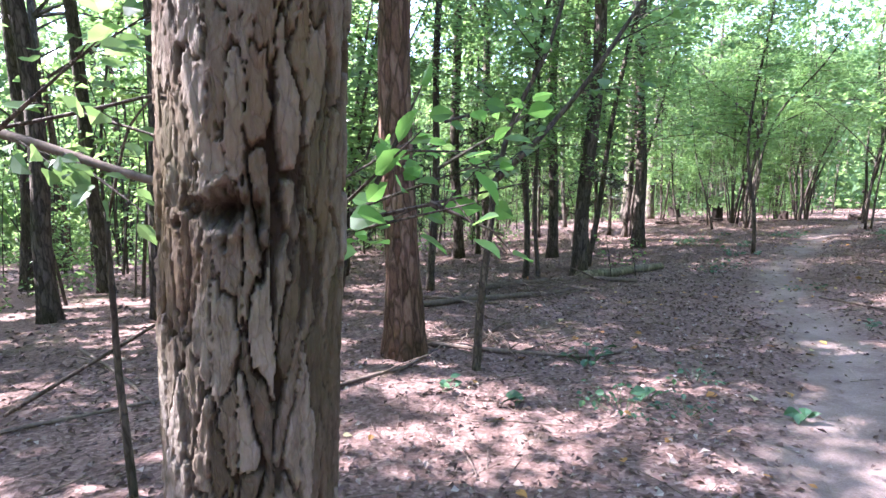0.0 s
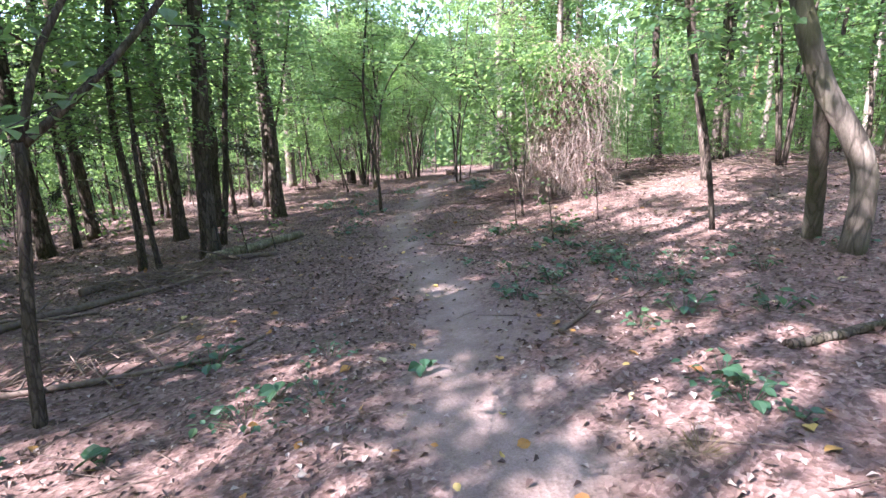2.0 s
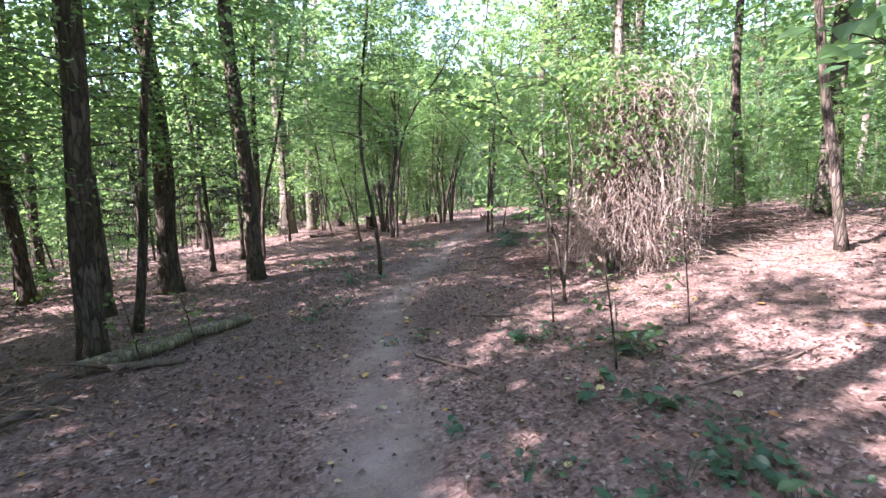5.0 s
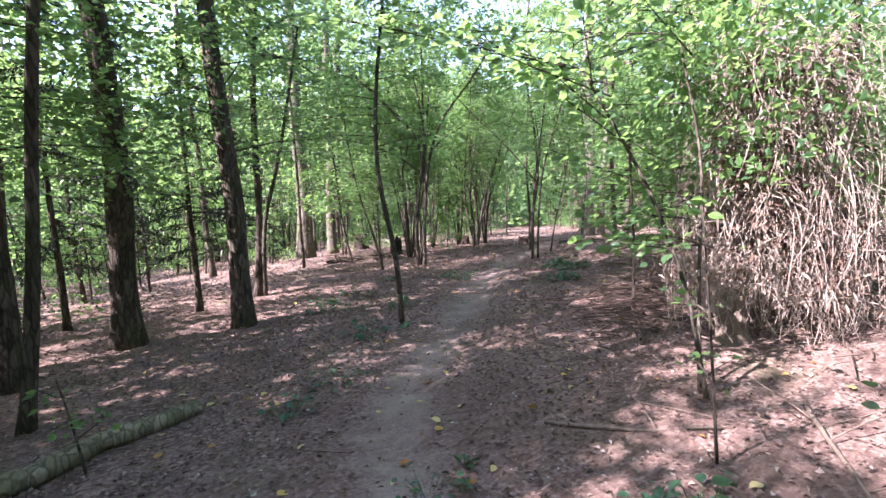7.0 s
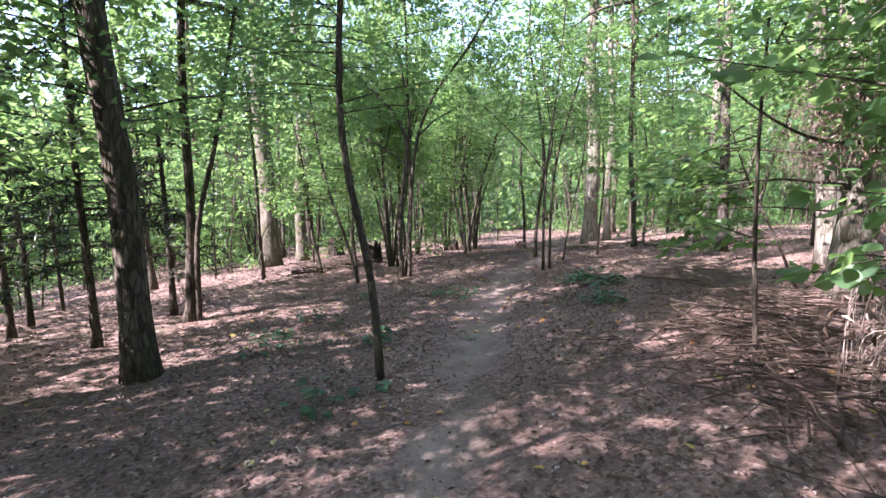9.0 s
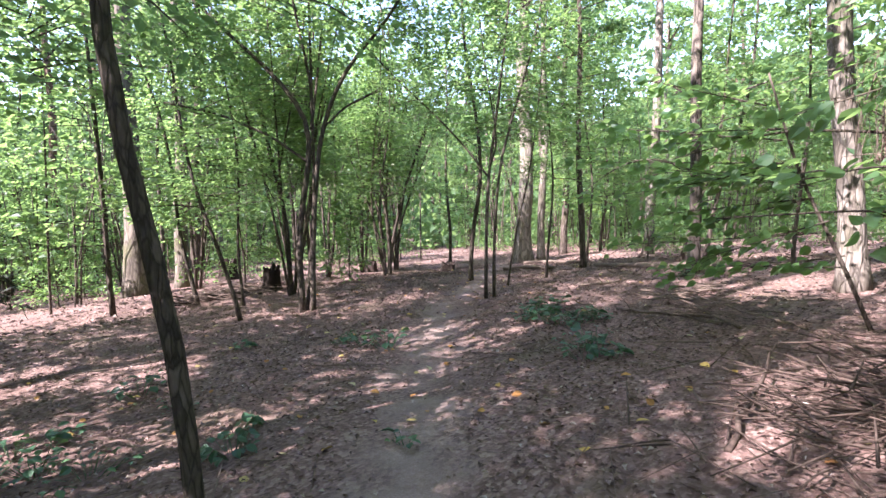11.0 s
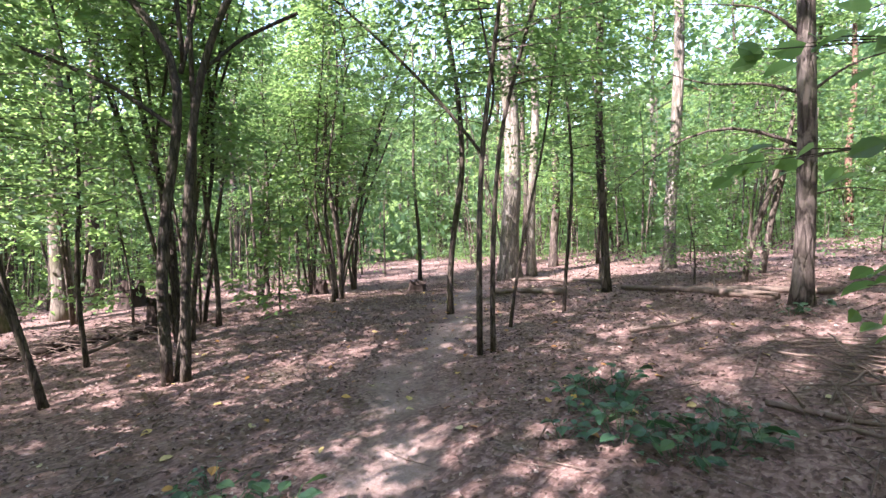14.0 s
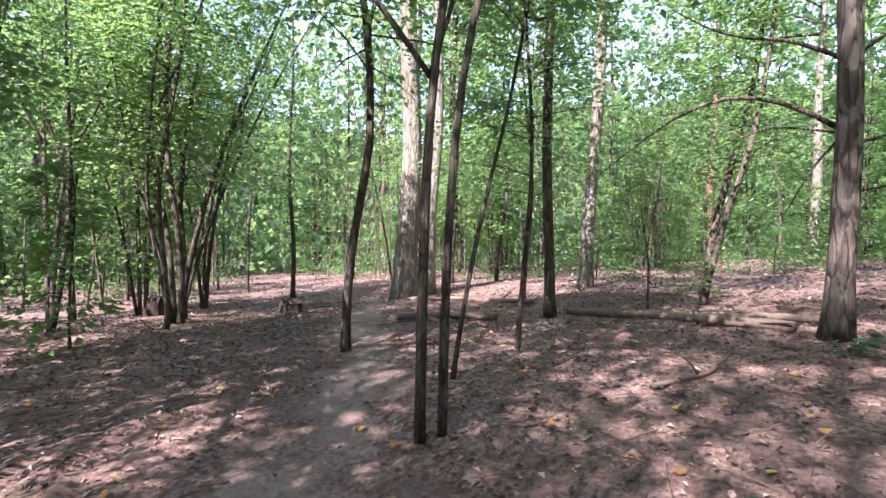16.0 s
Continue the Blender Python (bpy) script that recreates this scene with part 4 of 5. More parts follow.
# pine with long dead limbs
ob = tree("pine_tree", 15.08, 13.47, 0.1, 15, (0.02, -0.01), M_PALE2, "pine with patchy bark and arching dead limbs", True, None, 20)
for pts, r in (
    (((15.08, 13.5, 1.75), (14.93, 13.85, 1.99), (14.64, 14.28, 2.05), (14.41, 14.64, 1.88), (14.03, 15.18, 1.34)), 0.024),
    (((15.08, 13.5, 2.33), (14.94, 13.86, 2.52), (14.65, 14.3, 2.5), (14.3, 14.7, 2.7)), 0.022),
    (((15.08, 13.47, 1.71), (15.0, 13.7, 1.75), (14.8, 14.0, 1.77), (14.55, 14.36, 1.57)), 0.013),
    (((15.08, 13.47, 1.71), (15.0, 13.66, 1.47), (14.85, 13.87, 1.03)), 0.014),
    (((15.08, 13.47, 2.3), (15.2, 13.1, 2.6), (15.4, 12.6, 2.7)), 0.02),
    (((15.08, 13.47, 1.6), (15.3, 13.0, 1.75), (15.5, 12.5, 1.6)), 0.014),
    (((15.08, 13.47, 2.9), (14.8, 13.8, 3.3), (14.3, 14.5, 3.4)), 0.02),
    (((15.08, 13.47, 1.2), (15.2, 13.1, 1.3), (15.4, 12.7, 1.2)), 0.012),
):
    stem(ob, "dead_limb", pts, r, 0.004, M_DARK, 6, 10)

# side limb of the slim dark tree
ob = thing("tree", 5.4, 16.5, gz(5.4, 16.5), "slim dark stem that leans out over the litter", "tree")
stem(ob, "trunk", ((5.35, 16.55, gz(5.35, 16.55) - 0.1), (5.4, 16.5, 0.9), (5.75, 16.3, 2.1), (6.0, 16.15, 3.4), (6.3, 16.0, 5.0)), 0.05, 0.025, M_DARK, 9, 18)
hang(ob, SPRAYS[2], M_DARK, M_LEAF, (0.8, -0.4, 3.2), 30, 0.8)


# ---- fir with dark dead twigs ----
def dark_fir(x, y, h):
    ob = thing("fir_tree", x, y, gz(x, y), "small dark fir with drooping dead twigs", "tree")
    g, line, rad = trunk_geo(h, 0.06, (0, 0), 9, sway=0.02)
    part("trunk", g, M_DARK, ob, smooth=True)
    tw, nd = Geo(), Geo()
    for i in range(46):
        z = h * (0.18 + 0.8 * rng.random())
        az, L = rng.uniform(0, 6.28), (1 - z / h) * 1.1 + 0.3
        s = np.linspace(0, 1, 5)
        out = np.array((np.cos(az), np.sin(az), 0))
        ln = np.array((0, 0, z)) + L * (s[:, None] * out + (0.1 * s - 0.35 * s**2)[:, None] * np.array((0, 0, 1)))
        tw.tube(ln, np.linspace(0.012, 0.003, 5), 4, cap=False)
        k = 40
        q = rng.uniform(0.15, 1, k)
        p = np.stack([np.interp(q, s, ln[:, j]) for j in range(3)], 1)
        d = out + rng.normal(0, 0.8, (k, 3)) - np.array((0, 0, 0.5))
        nd.leaves(p, d, rng.normal(0, 1, (k, 3)), 0.16 * rng.uniform(0.6, 1.3, k), 0.012)
    tagged(part("branchwork", tw, M_DARK, ob), kind="stuff")
    tagged(part("needle_foliage", nd, M_NEEDLE, ob), kind="stuff")


dark_fir(5.0, 17.6, 4.6)
dark_fir(4.0, 15.6, 5.5)
dark_fir(1.9, 15.6, 6.0)
dark_fir(0.3, 13.0, 5.0)
dark_fir(2.6, 18.0, 6.5)
dark_fir(-1.5, 10.6, 5.0)


# ---- the heap of dry vines over a broken trunk ----
def vine_heap(x, y, h, wide, count, label, trunk_r, vine_m, lobes=((0.0, 0.0),), skirt=0.0):
    ob = thing("vine_thicket", x, y, gz(x, y), label, "shrub")
    g, line, rad = trunk_geo(h + 3.5, trunk_r, (0.02, 0.02), 14, sway=0.05)
    part("trunk", g, M_PALE, ob, smooth=True)
    vn = Geo()
    for i in range(count):
        # most stems hang from the crown of the heap and sweep outwards to the ground
        az = rng.uniform(0, 6.28)
        z = skirt + (h - skirt) * (0.12 + 0.95 * rng.random() ** 1.25)
        lump = 0.75 + 0.35 * np.sin(2 * az + 1.0) * np.sin(3.1 * z + az) + 0.15 * np.sin(5 * az)
        rr = wide * (0.1 + 0.8 * rng.random()) * (1.25 - 0.9 * z / h) * lump
        lobe = np.array((*lobes[i % len(lobes)], 0.0))
        p = np.array((np.cos(az) * rr, np.sin(az) * rr, z))
        d = np.array((np.cos(az), np.sin(az), 0.9 * rng.random())) * 0.9 + rng.normal(0, 0.35, 3)
        line = [p + lobe]
        step = rng.uniform(0.1, 0.27)
        for _k in range(8):
            d = 0.83 * d + rng.normal(0, 0.23, 3) + np.array((0.03 * p[0], 0.03 * p[1], -0.24))
            p = p + step * d / np.linalg.norm(d)
            out = np.hypot(p[0], p[1]) / (wide * (0.7 + 0.4 * lump))
            p = p / (max(out, 1.0), max(out, 1.0), 1.0)
            low = gz(x + p[0] + lobe[0], y + p[1] + lobe[1]) - gz(x, y) + 0.02
            p = np.array((p[0], p[1], max(p[2], low, skirt * (0.6 + 0.5 * lump))))
            line.append(p + lobe)
        vn.tube(bend(line, 10), (0.0016 + 0.0048 * rng.random() ** 2.5) * np.linspace(1.1, 0.55, 10), 4, cap=False)
    tagged(part("vine_tangle", vn, vine_m, ob, "dry hanging vines", smooth=True), kind="stuff")
    dry = Geo()
    k = count * 7
    mid = np.array(lobes)[np.arange(k) % len(lobes)]
    az, z = rng.uniform(0, 6.28, k), skirt + (h - skirt) * rng.uniform(0.12, 1.0, k)
    rr = 1.1 * wide * np.sqrt(rng.uniform(0.1, 1, k)) * (1.25 - 0.9 * z / h) * (0.8 + 0.25 * np.sin(3 * az + 2.5 * z))
    p = np.stack([np.cos(az) * rr + mid[:, 0], np.sin(az) * rr + mid[:, 1], z], 1)
    L = rng.uniform(0.03, 0.1, k)
    dry.leaves(p, rng.normal(0, 0.6, (k, 3)) - (0, 0, 0.9), np.stack([np.cos(az), np.sin(az), 0.4 + 0 * az], 1) + rng.normal(0, 0.6, (k, 3)), L, L * 0.28, curl=0.2)
    tagged(part("dry_leaves", dry, M_DRYLEAF, ob, "dead pale brown leaves caught in the vines"), kind="stuff")
    lv = Geo()
    k = int(count * 1.5)
    az, rr = rng.normal(2.9, 1.6, k), wide * np.sqrt(rng.random(k)) * 1.35
    p = np.stack([np.cos(az) * rr, np.sin(az) * rr, h * (0.55 + 0.62 * rng.random(k) ** 0.7) - 0.2 * rr], 1)
    L = 0.09 * rng.uniform(0.6, 1.3, k)
    lv.leaves(p, rng.normal(0, 1, (k, 3)) - (0, 0, 0.4), np.array((0, 0, 1.0)) + rng.normal(0, 0.5, (k, 3)), L, L * 0.7)
    part("foliage", lv, M_LEAF, ob)
    return ob


ob = vine_heap(9.0, 8.0, 2.75, 0.78, 1700, "heap of pale dry vines hanging over a pale trunk", 0.1, M_VINE, ((0.0, 0.0), (0.4, -0.3), (0.25, -0.1)))
hang(ob, SPRAYS[0], M_DARK, M_LEAF, (0.5, 0.8, 2.3), 0, 0.75)
hang(ob, SPRAYS[2], M_DARK, M_LEAF, (-0.2, 0.8, 1.9), 120, 0.6)
hang(ob, CANOPIES[3], M_DARK, M_CANOPY, (0.4, 0.2, 6.0), 60, 1.0, ("branchwork", "crown"))
ob = vine_heap(11.42, 9.8, 2.4, 0.6, 300, "dark trunk wrapped in dry vines and dead twigs", 0.19, M_STICK, ((0.0, 0.0), (0.1, 0.2)), 1.3)
hang(ob, CANOPIES[1], M_DARK, M_CANOPY, (0, 0, 5.5), 60, 1.0, ("branchwork", "crown"))
hang(ob, SPRAYS[4], M_DARK, M_LEAF, (-0.4, 0.2, 2.0), 50, 0.8)
for pts, r in ((((11.4, 9.8, 1.75), (10.2, 9.7, 1.72), (9.6, 9.8, 1.9), (9.0, 10.2, 2.5)), 0.026), (((11.4, 9.85, 1.3), (10.3, 10.1, 1.4), (9.4, 10.5, 1.25)), 0.018), (((11.4, 9.8, 2.2), (10.3, 9.2, 2.6), (9.4, 8.9, 3.1)), 0.035), (((11.4, 9.8, 1.0), (10.6, 10.3, 1.1), (9.9, 11.0, 1.05)), 0.012), (((11.4, 9.8, 1.6), (11.2, 11.0, 1.8), (11.0, 11.9, 1.6)), 0.016)):
    stem(ob, "dead_limb", pts, r, 0.005, M_DARK, 6, 12)

# shrubs whose leafy twigs reach over the trail
ob = thing("shrub", 7.2, 7.3, gz(7.2, 7.3), "leafy shrub that leans over the trail", "shrub")
zb = gz(7.2, 7.3)
stem(ob, "trunk", ((7.25, 7.25, zb - 0.05), (7.2, 7.4, 0.7), (7.1, 7.7, 1.5), (6.7, 8.0, 2.4)), 0.02, 0.01, M_SAP, 7)
stem(ob, "stem", ((7.3, 7.35, zb - 0.05), (7.6, 7.6, 0.8), (7.9, 7.8, 1.7), (7.8, 8.0, 2.8)), 0.018, 0.008, M_SAP, 7)
for a, b, n in (((6.9, 7.9, 2.0), (6.0, 8.05, 2.62), 46), ((7.0, 7.8, 1.8), (5.95, 7.6, 2.2), 40), ((6.8, 8.0, 2.3), (6.4, 7.7, 2.75), 40), ((7.1, 7.6, 1.3), (7.3, 7.5, 1.35), 20), ((7.7, 7.7, 1.2), (7.0, 8.3, 1.3), 34), ((7.85, 7.9, 2.2), (7.3, 8.8, 2.3), 40), ((7.9, 7.8, 1.7), (8.3, 8.6, 1.6), 36), ((7.2, 7.5, 1.0), (6.7, 8.0, 1.1), 24), ((7.85, 7.9, 2.6), (7.2, 7.9, 3.0), 40), ((6.8, 8.0, 2.4), (5.1, 8.1, 2.62), 60), ((6.8, 8.0, 2.4), (4.7, 8.3, 2.66), 54), ((6.9, 7.9, 2.2), (5.5, 7.8, 2.45), 50), ((7.8, 8.0, 2.8), (6.2, 8.9, 2.9), 60), ((7.8, 8.0, 2.8), (7.0, 9.6, 2.6), 60), ((7.1, 7.7, 1.5), (6.9, 8.8, 1.9), 44), ((7.7, 7.7, 1.4), (7.9, 8.4, 1.2), 50), ((7.6, 7.6, 1.0), (7.5, 8.5, 0.9), 44), ((7.85, 7.9, 2.4), (7.6, 8.4, 2.0), 50), ((6.9, 7.9, 2.3), (6.2, 8.6, 2.5), 60)):
    leafy(ob, a, b, 0.1, n, 0.24, True)

ob = thing("shrub", 9.0, 9.6, gz(9.0, 9.6), "leafy shrub with yellowing leaves at the foot of the bank", "shrub")
zb = gz(9.0, 9.6)
stem(ob, "trunk", ((9.0, 9.5, zb - 0.05), (9.1, 9.6, 0.8), (8.9, 9.5, 1.7), (8.6, 9.3, 2.5)), 0.022, 0.01, M_SAP, 7)
for a, b, n in (((8.9, 9.5, 1.7), (8.7, 10.3, 1.5), 40), ((8.7, 9.3, 2.3), (7.7, 8.7, 2.2), 40), ((9.0, 9.6, 1.3), (9.3, 10.6, 1.3), 40), ((8.8, 9.4, 2.0), (8.9, 9.9, 2.6), 40), ((9.05, 9.6, 0.9), (8.6, 9.9, 1.1), 26)):
    leafy(ob, a, b, 0.09, n, 0.25, True)

ob = thing("shrub", 11.6, 10.4, gz(11.6, 10.4), "leafy beech shrub with broad shining leaves beside the trail", "shrub")
zb = gz(11.6, 10.4)
stem(ob, "trunk", ((11.6, 10.4, zb - 0.05), (11.5, 10.6, 0.6), (11.3, 10.9, 1.4), (11.1, 11.1, 2.3)), 0.02, 0.008, M_SAP, 7)
for a, b, n in (((11.3, 10.9, 1.5), (10.5, 12.65, 1.62), 60), ((11.2, 11.0, 1.7), (10.45, 12.2, 1.9), 56), ((11.35, 10.8, 1.2), (10.75, 12.05, 1.05), 56), ((11.3, 10.9, 1.5), (10.5, 11.65, 1.3), 50), ((11.5, 10.6, 0.7), (11.3, 12.0, 0.4), 40), ((11.1, 11.1, 2.0), (10.6, 11.9, 2.3), 50), ((11.5, 10.6, 0.6), (11.9, 12.4, 0.45), 40), ((11.4, 10.7, 0.9), (10.8, 12.4, 0.75), 40), ((11.35, 10.8, 1.3), (10.3, 11.8, 1.5), 44), ((11.2, 11.0, 1.8), (10.3, 11.5, 1.75), 40), ((11.3, 10.9, 1.4), (10.9, 12.9, 1.25), 50), ((11.2, 11.0, 1.8), (10.86, 11.82, 1.73), 46), ((11.3, 10.9, 1.5), (10.76, 11.88, 1.4), 46), ((11.4, 10.7, 1.0), (10.75, 11.58, 0.63), 46), ((11.35, 10.8, 1.2), (11.2, 11.9, 0.9), 46), ((11.1, 11.1, 2.2), (11.3, 12.0, 2.1), 46)):
    leafy(ob, a, b, 0.115, n, 0.2, True)

# low shrub in front of the fallen log
ob = thing("shrub", 16.9, 15.3, gz(16.9, 15.3), "low dark green bush behind the fallen log", "shrub")
stem(ob, "trunk", ((16.9, 15.3, gz(16.9, 15.3) - 0.05), (16.9, 15.3, 0.5), (16.8, 15.4, 1.2)), 0.02, 0.008, M_SAP, 7)
hang(ob, SPRAYS[1], M_SAP, M_LEAF, (0, 0, 0.25), 0, 0.45)

# leafy bushes up the bank
for x, y, sz, turn in ((13.2, 2.6, 0.42, 10), (14.6, 5.0, 0.5, 80), (15.2, 7.4, 0.45, 150), (13.9, 9.6, 0.4, 220), (12.6, 0.8, 0.45, 300), (16.6, 6.0, 0.55, 30), (17.4, 9.0, 0.55, 200), (16.2, 3.0, 0.55, 120), (18.4, 12.0, 0.5, 60), (15.4, 0.2, 0.6, 250)):
    ob = thing("shrub", x, y, gz(x, y), "low bush in light green leaf on the bank", "shrub", "bushes up the bank")
    stem(ob, "trunk", ((x, y, gz(x, y) - 0.05), (x + 0.05, y, gz(x, y) + 0.6), (x, y + 0.06, gz(x, y) + 1.6)), 0.02, 0.007, M_SAP, 6, 8)
    hang(ob, SPRAYS[int(turn) % 5], M_SAP, M_LEAF, (0, 0, 0.2), turn, sz)

# slender leaf shoots near the trail
for x, y, h in ((6.47, 6.65, 1.5), (6.0, 5.4, 0.9), (3.1, 9.1, 0.7), (2.55, 8.7, 0.8), (7.3, 5.6, 1.1)):
    ob = thing("seedling", x, y, gz(x, y), "thin seedling with a few small green leaves", "plant", "seedlings beside the trail")
    zb = gz(x, y)
    stem(ob, "trunk", ((x, y, zb - 0.04), (x - 0.05, y + 0.03, zb + 0.5 * h), (x - 0.12, y + 0.06, zb + h)), 0.012, 0.004, M_SAP, 6, 8)
    for j in range(3):
        z = zb + h * (0.35 + 0.25 * j)
        a = rng.uniform(0, 6.28)
        leafy(ob, (x - 0.06, y + 0.03, z), (x - 0.06 + 0.28 * np.cos(a), y + 0.03 + 0.28 * np.sin(a), z + 0.08), 0.06, 12, 0.08, True)


# ---- fallen wood ----
def fallen(name, pts, r0, r1, material, label, lift=1.0, sides=9, twigs=0):
    x, y = pts[0]
    ob = thing(name, x, y, gz(x, y), label, "log" if r0 > 0.035 else "branch")
    line = bend([(px, py, 0) for px, py in pts], 22)
    rad = np.linspace(r0, r1, 22)
    line[:, 0] += np.cumsum(rng.normal(0, 0.25 * r0, 22))
    line[:, 2] = lie(line[:, 0], line[:, 1]) + rad * 0.9 * lift
    line -= np.array((x, y, gz(x, y)))
    g = Geo()
    g.tube(line, rad, sides, 0.06)
    part("stem", g, material, ob, smooth=True)
    for i in range(twigs):
        k = int(rng.integers(3, 19))
        d = rng.normal(0, 1, 3) * (1, 1, 0.25) + (0, 0, 0.25)
        tg = Geo()
        tip = line[k] + d * 0.35
        tip[2] = max(tip[2], line[k][2])
        tg.tube(bend((line[k], line[k] + d * 0.15 + (0, 0, 0.03), tip), 5), np.linspace(rad[k] * 0.5, 0.003, 5), 5)
        part("twig", tg, material, ob, smooth=True)


fallen("fallen_branch", ((-0.54, 5.27), (0.2, 5.07), (0.98, 4.8), (1.3, 4.75), (1.67, 4.96)), 0.03, 0.016, M_STICK, "long dead branch lying on the leaf litter", 1.0, 8, 4)
fallen("fallen_log", ((-0.85, 7.0), (-0.22, 7.28), (0.65, 7.64), (1.58, 7.9), (2.0, 8.2)), 0.05, 0.035, M_LOG, "thin fallen log under bare branches", 1.1, 9, 6)
fallen("fallen_branch", ((-0.9, 7.9), (0.03, 7.3), (0.5, 7.2)), 0.025, 0.018, M_STICK, "dead branch across a fallen log", 1.2, 7, 3)
fallen("fallen_log", ((0.3, 8.3), (1.09, 8.72), (1.9, 8.88), (2.83, 8.56)), 0.055, 0.04, M_LOG, "fallen log among twigs below dark trunks", 1.0, 10, 6)
fallen("fallen_log", ((2.0, 8.8), (2.65, 9.0), (2.95, 9.15), (3.31, 9.58), (3.8, 9.85)), 0.092, 0.07, M_MOSSLOG, "fallen mossy log with its end by the trail", 1.0, 14, 0)
fallen("fallen_branch", ((3.3, 2.93), (3.83, 3.08), (4.36, 3.31)), 0.022, 0.014, M_STICK, "crooked grey stick on leaf litter", 1.0, 7, 3)
fallen("fallen_branch", ((-4.56, 5.4), (-3.48, 4.5), (-2.57, 3.68)), 0.022, 0.014, M_STICK, "dead branch in sunlit litter", 1.0, 7, 2)
fallen("fallen_branch", ((-3.3, 3.1), (-2.4, 3.9), (-1.7, 4.7)), 0.018, 0.01, M_STICK, "thin dead branch in sunlit litter", 1.0, 7, 2)
fallen("fallen_branch", ((-1.2, 3.9), (-0.6, 4.4), (-0.3, 5.2)), 0.02, 0.012, M_STICK, "pale dead branch at a pine's foot", 1.4, 7, 3)
fallen("fallen_log", ((16.03, 16.1), (15.81, 15.19), (15.46, 14.47), (15.22, 13.75)), 0.042, 0.055, M_LOG, "fallen grey log against a pine", 1.0, 12, 3)
fallen("fallen_log", ((15.7, 14.9), (15.82, 14.09), (15.9, 13.3)), 0.045, 0.04, M_LOG, "shorter fallen log behind another", 1.4, 12, 0)
fallen("fallen_log", ((18.65, 20.6), (17.4, 18.1), (16.96, 17.06)), 0.05, 0.04, M_LOG, "thin fallen log on the far bank", 1.0, 9, 3)
fallen("fallen_log", ((15.3, 18.3), (15.42, 17.7), (15.47, 16.8)), 0.055, 0.045, M_LOG, "fallen log lying beside the trail", 1.0, 9, 2)
fallen("fallen_branch", ((6.1, 7.75), (6.5, 7.15), (6.95, 6.85)), 0.016, 0.01, M_STICK, "thin stick lying in a patch of sun", 1.0, 6, 2)
fallen("fallen_branch", ((7.5, 6.7), (6.9, 6.2), (6.6, 5.9)), 0.018, 0.01, M_STICK, "bent dead branch on the bank", 1.0, 6, 3)
fallen("fallen_branch", ((4.97, 7.07), (5.08, 6.44), (5.2, 5.92)), 0.018, 0.012, M_STICK, "stick at the trail's edge", 1.0, 6, 1)
fallen("fallen_branch", ((6.0, 4.75), (6.67, 4.59), (7.4, 4.5)), 0.016, 0.01, M_STICK, "thin stick on the leafy bank", 1.0, 6, 1)
fallen("fallen_branch", ((3.9, 1.65), (4.2, 1.5), (4.8, 1.2)), 0.035, 0.025, M_DARK, "dark branch half sunk in leaves", 1.0, 8, 1)
fallen("fallen_branch", ((12.35, 15.31), (12.44, 15.09), (12.65, 14.95)), 0.012, 0.008, M_STICK, "pale peeled stick at a sapling's foot", 1.2, 6, 0)
fallen("fallen_branch", ((11.9, 13.0), (11.84, 12.23), (11.6, 11.6)), 0.02, 0.012, M_STICK, "dead branch on the sunlit bank", 1.0, 6, 3)
fallen("fallen_branch", ((13.3, 14.6), (13.8, 14.3), (14.4, 14.2)), 0.022, 0.012, M_STICK, "dead branch on brown litter", 1.0, 6, 3)
fallen("fallen_log", ((8.0, 21.4), (9.0, 21.0), (10.2, 21.3)), 0.06, 0.04, M_ROT, "dark rotten log among debris", 1.2, 9, 7)
fallen("fallen_log", ((8.6, 22.4), (9.4, 21.6), (10.0, 20.6)), 0.05, 0.03, M_ROT, "dark rotten branch among debris", 1.2, 9, 6)
fallen("fallen_branch", ((9.3, 20.2), (9.9, 20.9), (10.9, 21.6)), 0.03, 0.02, M_LOG, "dead branch across rotten debris", 1.4, 8, 6)


def brush_pile(x, y, wx, wy, h, count, label, m=M_STICK):
    ob = thing("brush_pile", x, y, gz(x, y), label, "brushwood")
    g = Geo()
    for i in range(count):
        a, b = rng.normal(0, 0.5, 2), rng.uniform(0, 3.14)
        p = np.array((a[0] * wx, a[1] * wy))
        L = rng.uniform(0.25, 0.8)
        q = np.stack([p + L * np.array((np.cos(b), np.sin(b))) * s for s in (-0.5, 0, 0.5)])
        z = lie(x + q[:, 0], y + q[:, 1]) - gz(x, y) + rng.uniform(0.01, h) * np.exp(-(a**2).sum()) + np.array((0, 0.03, rng.uniform(0, 0.08)))
        g.tube(bend(np.c_[q, z], 5), rng.uniform(0.003, 0.009) * np.linspace(1.2, 0.5, 5), 4, cap=False)
    for i in range(4):
        a, b, L = rng.normal(0, 0.3, 2), rng.uniform(0, 3.14), rng.uniform(0.8, 1.5)
        q = np.array([(a[0] * wx + L * np.cos(b) * t, a[1] * wy + L * np.sin(b) * t) for t in (-0.5, -0.1, 0.2, 0.5)])
        z = lie(x + q[:, 0], y + q[:, 1]) - gz(x, y) + np.array((0.02, 0.08, 0.1, 0.06 + 0.5 * h))
        bough = Geo()
        bough.tube(bend(np.c_[q, z], 9, 0.012), rng.uniform(0.009, 0.018) * np.linspace(1.2, 0.5, 9), 6, 0.06)
        part("bough", bough, m, ob, smooth=True)
    tagged(part("branchwork", g, m, ob, smooth=True), kind="stuff")


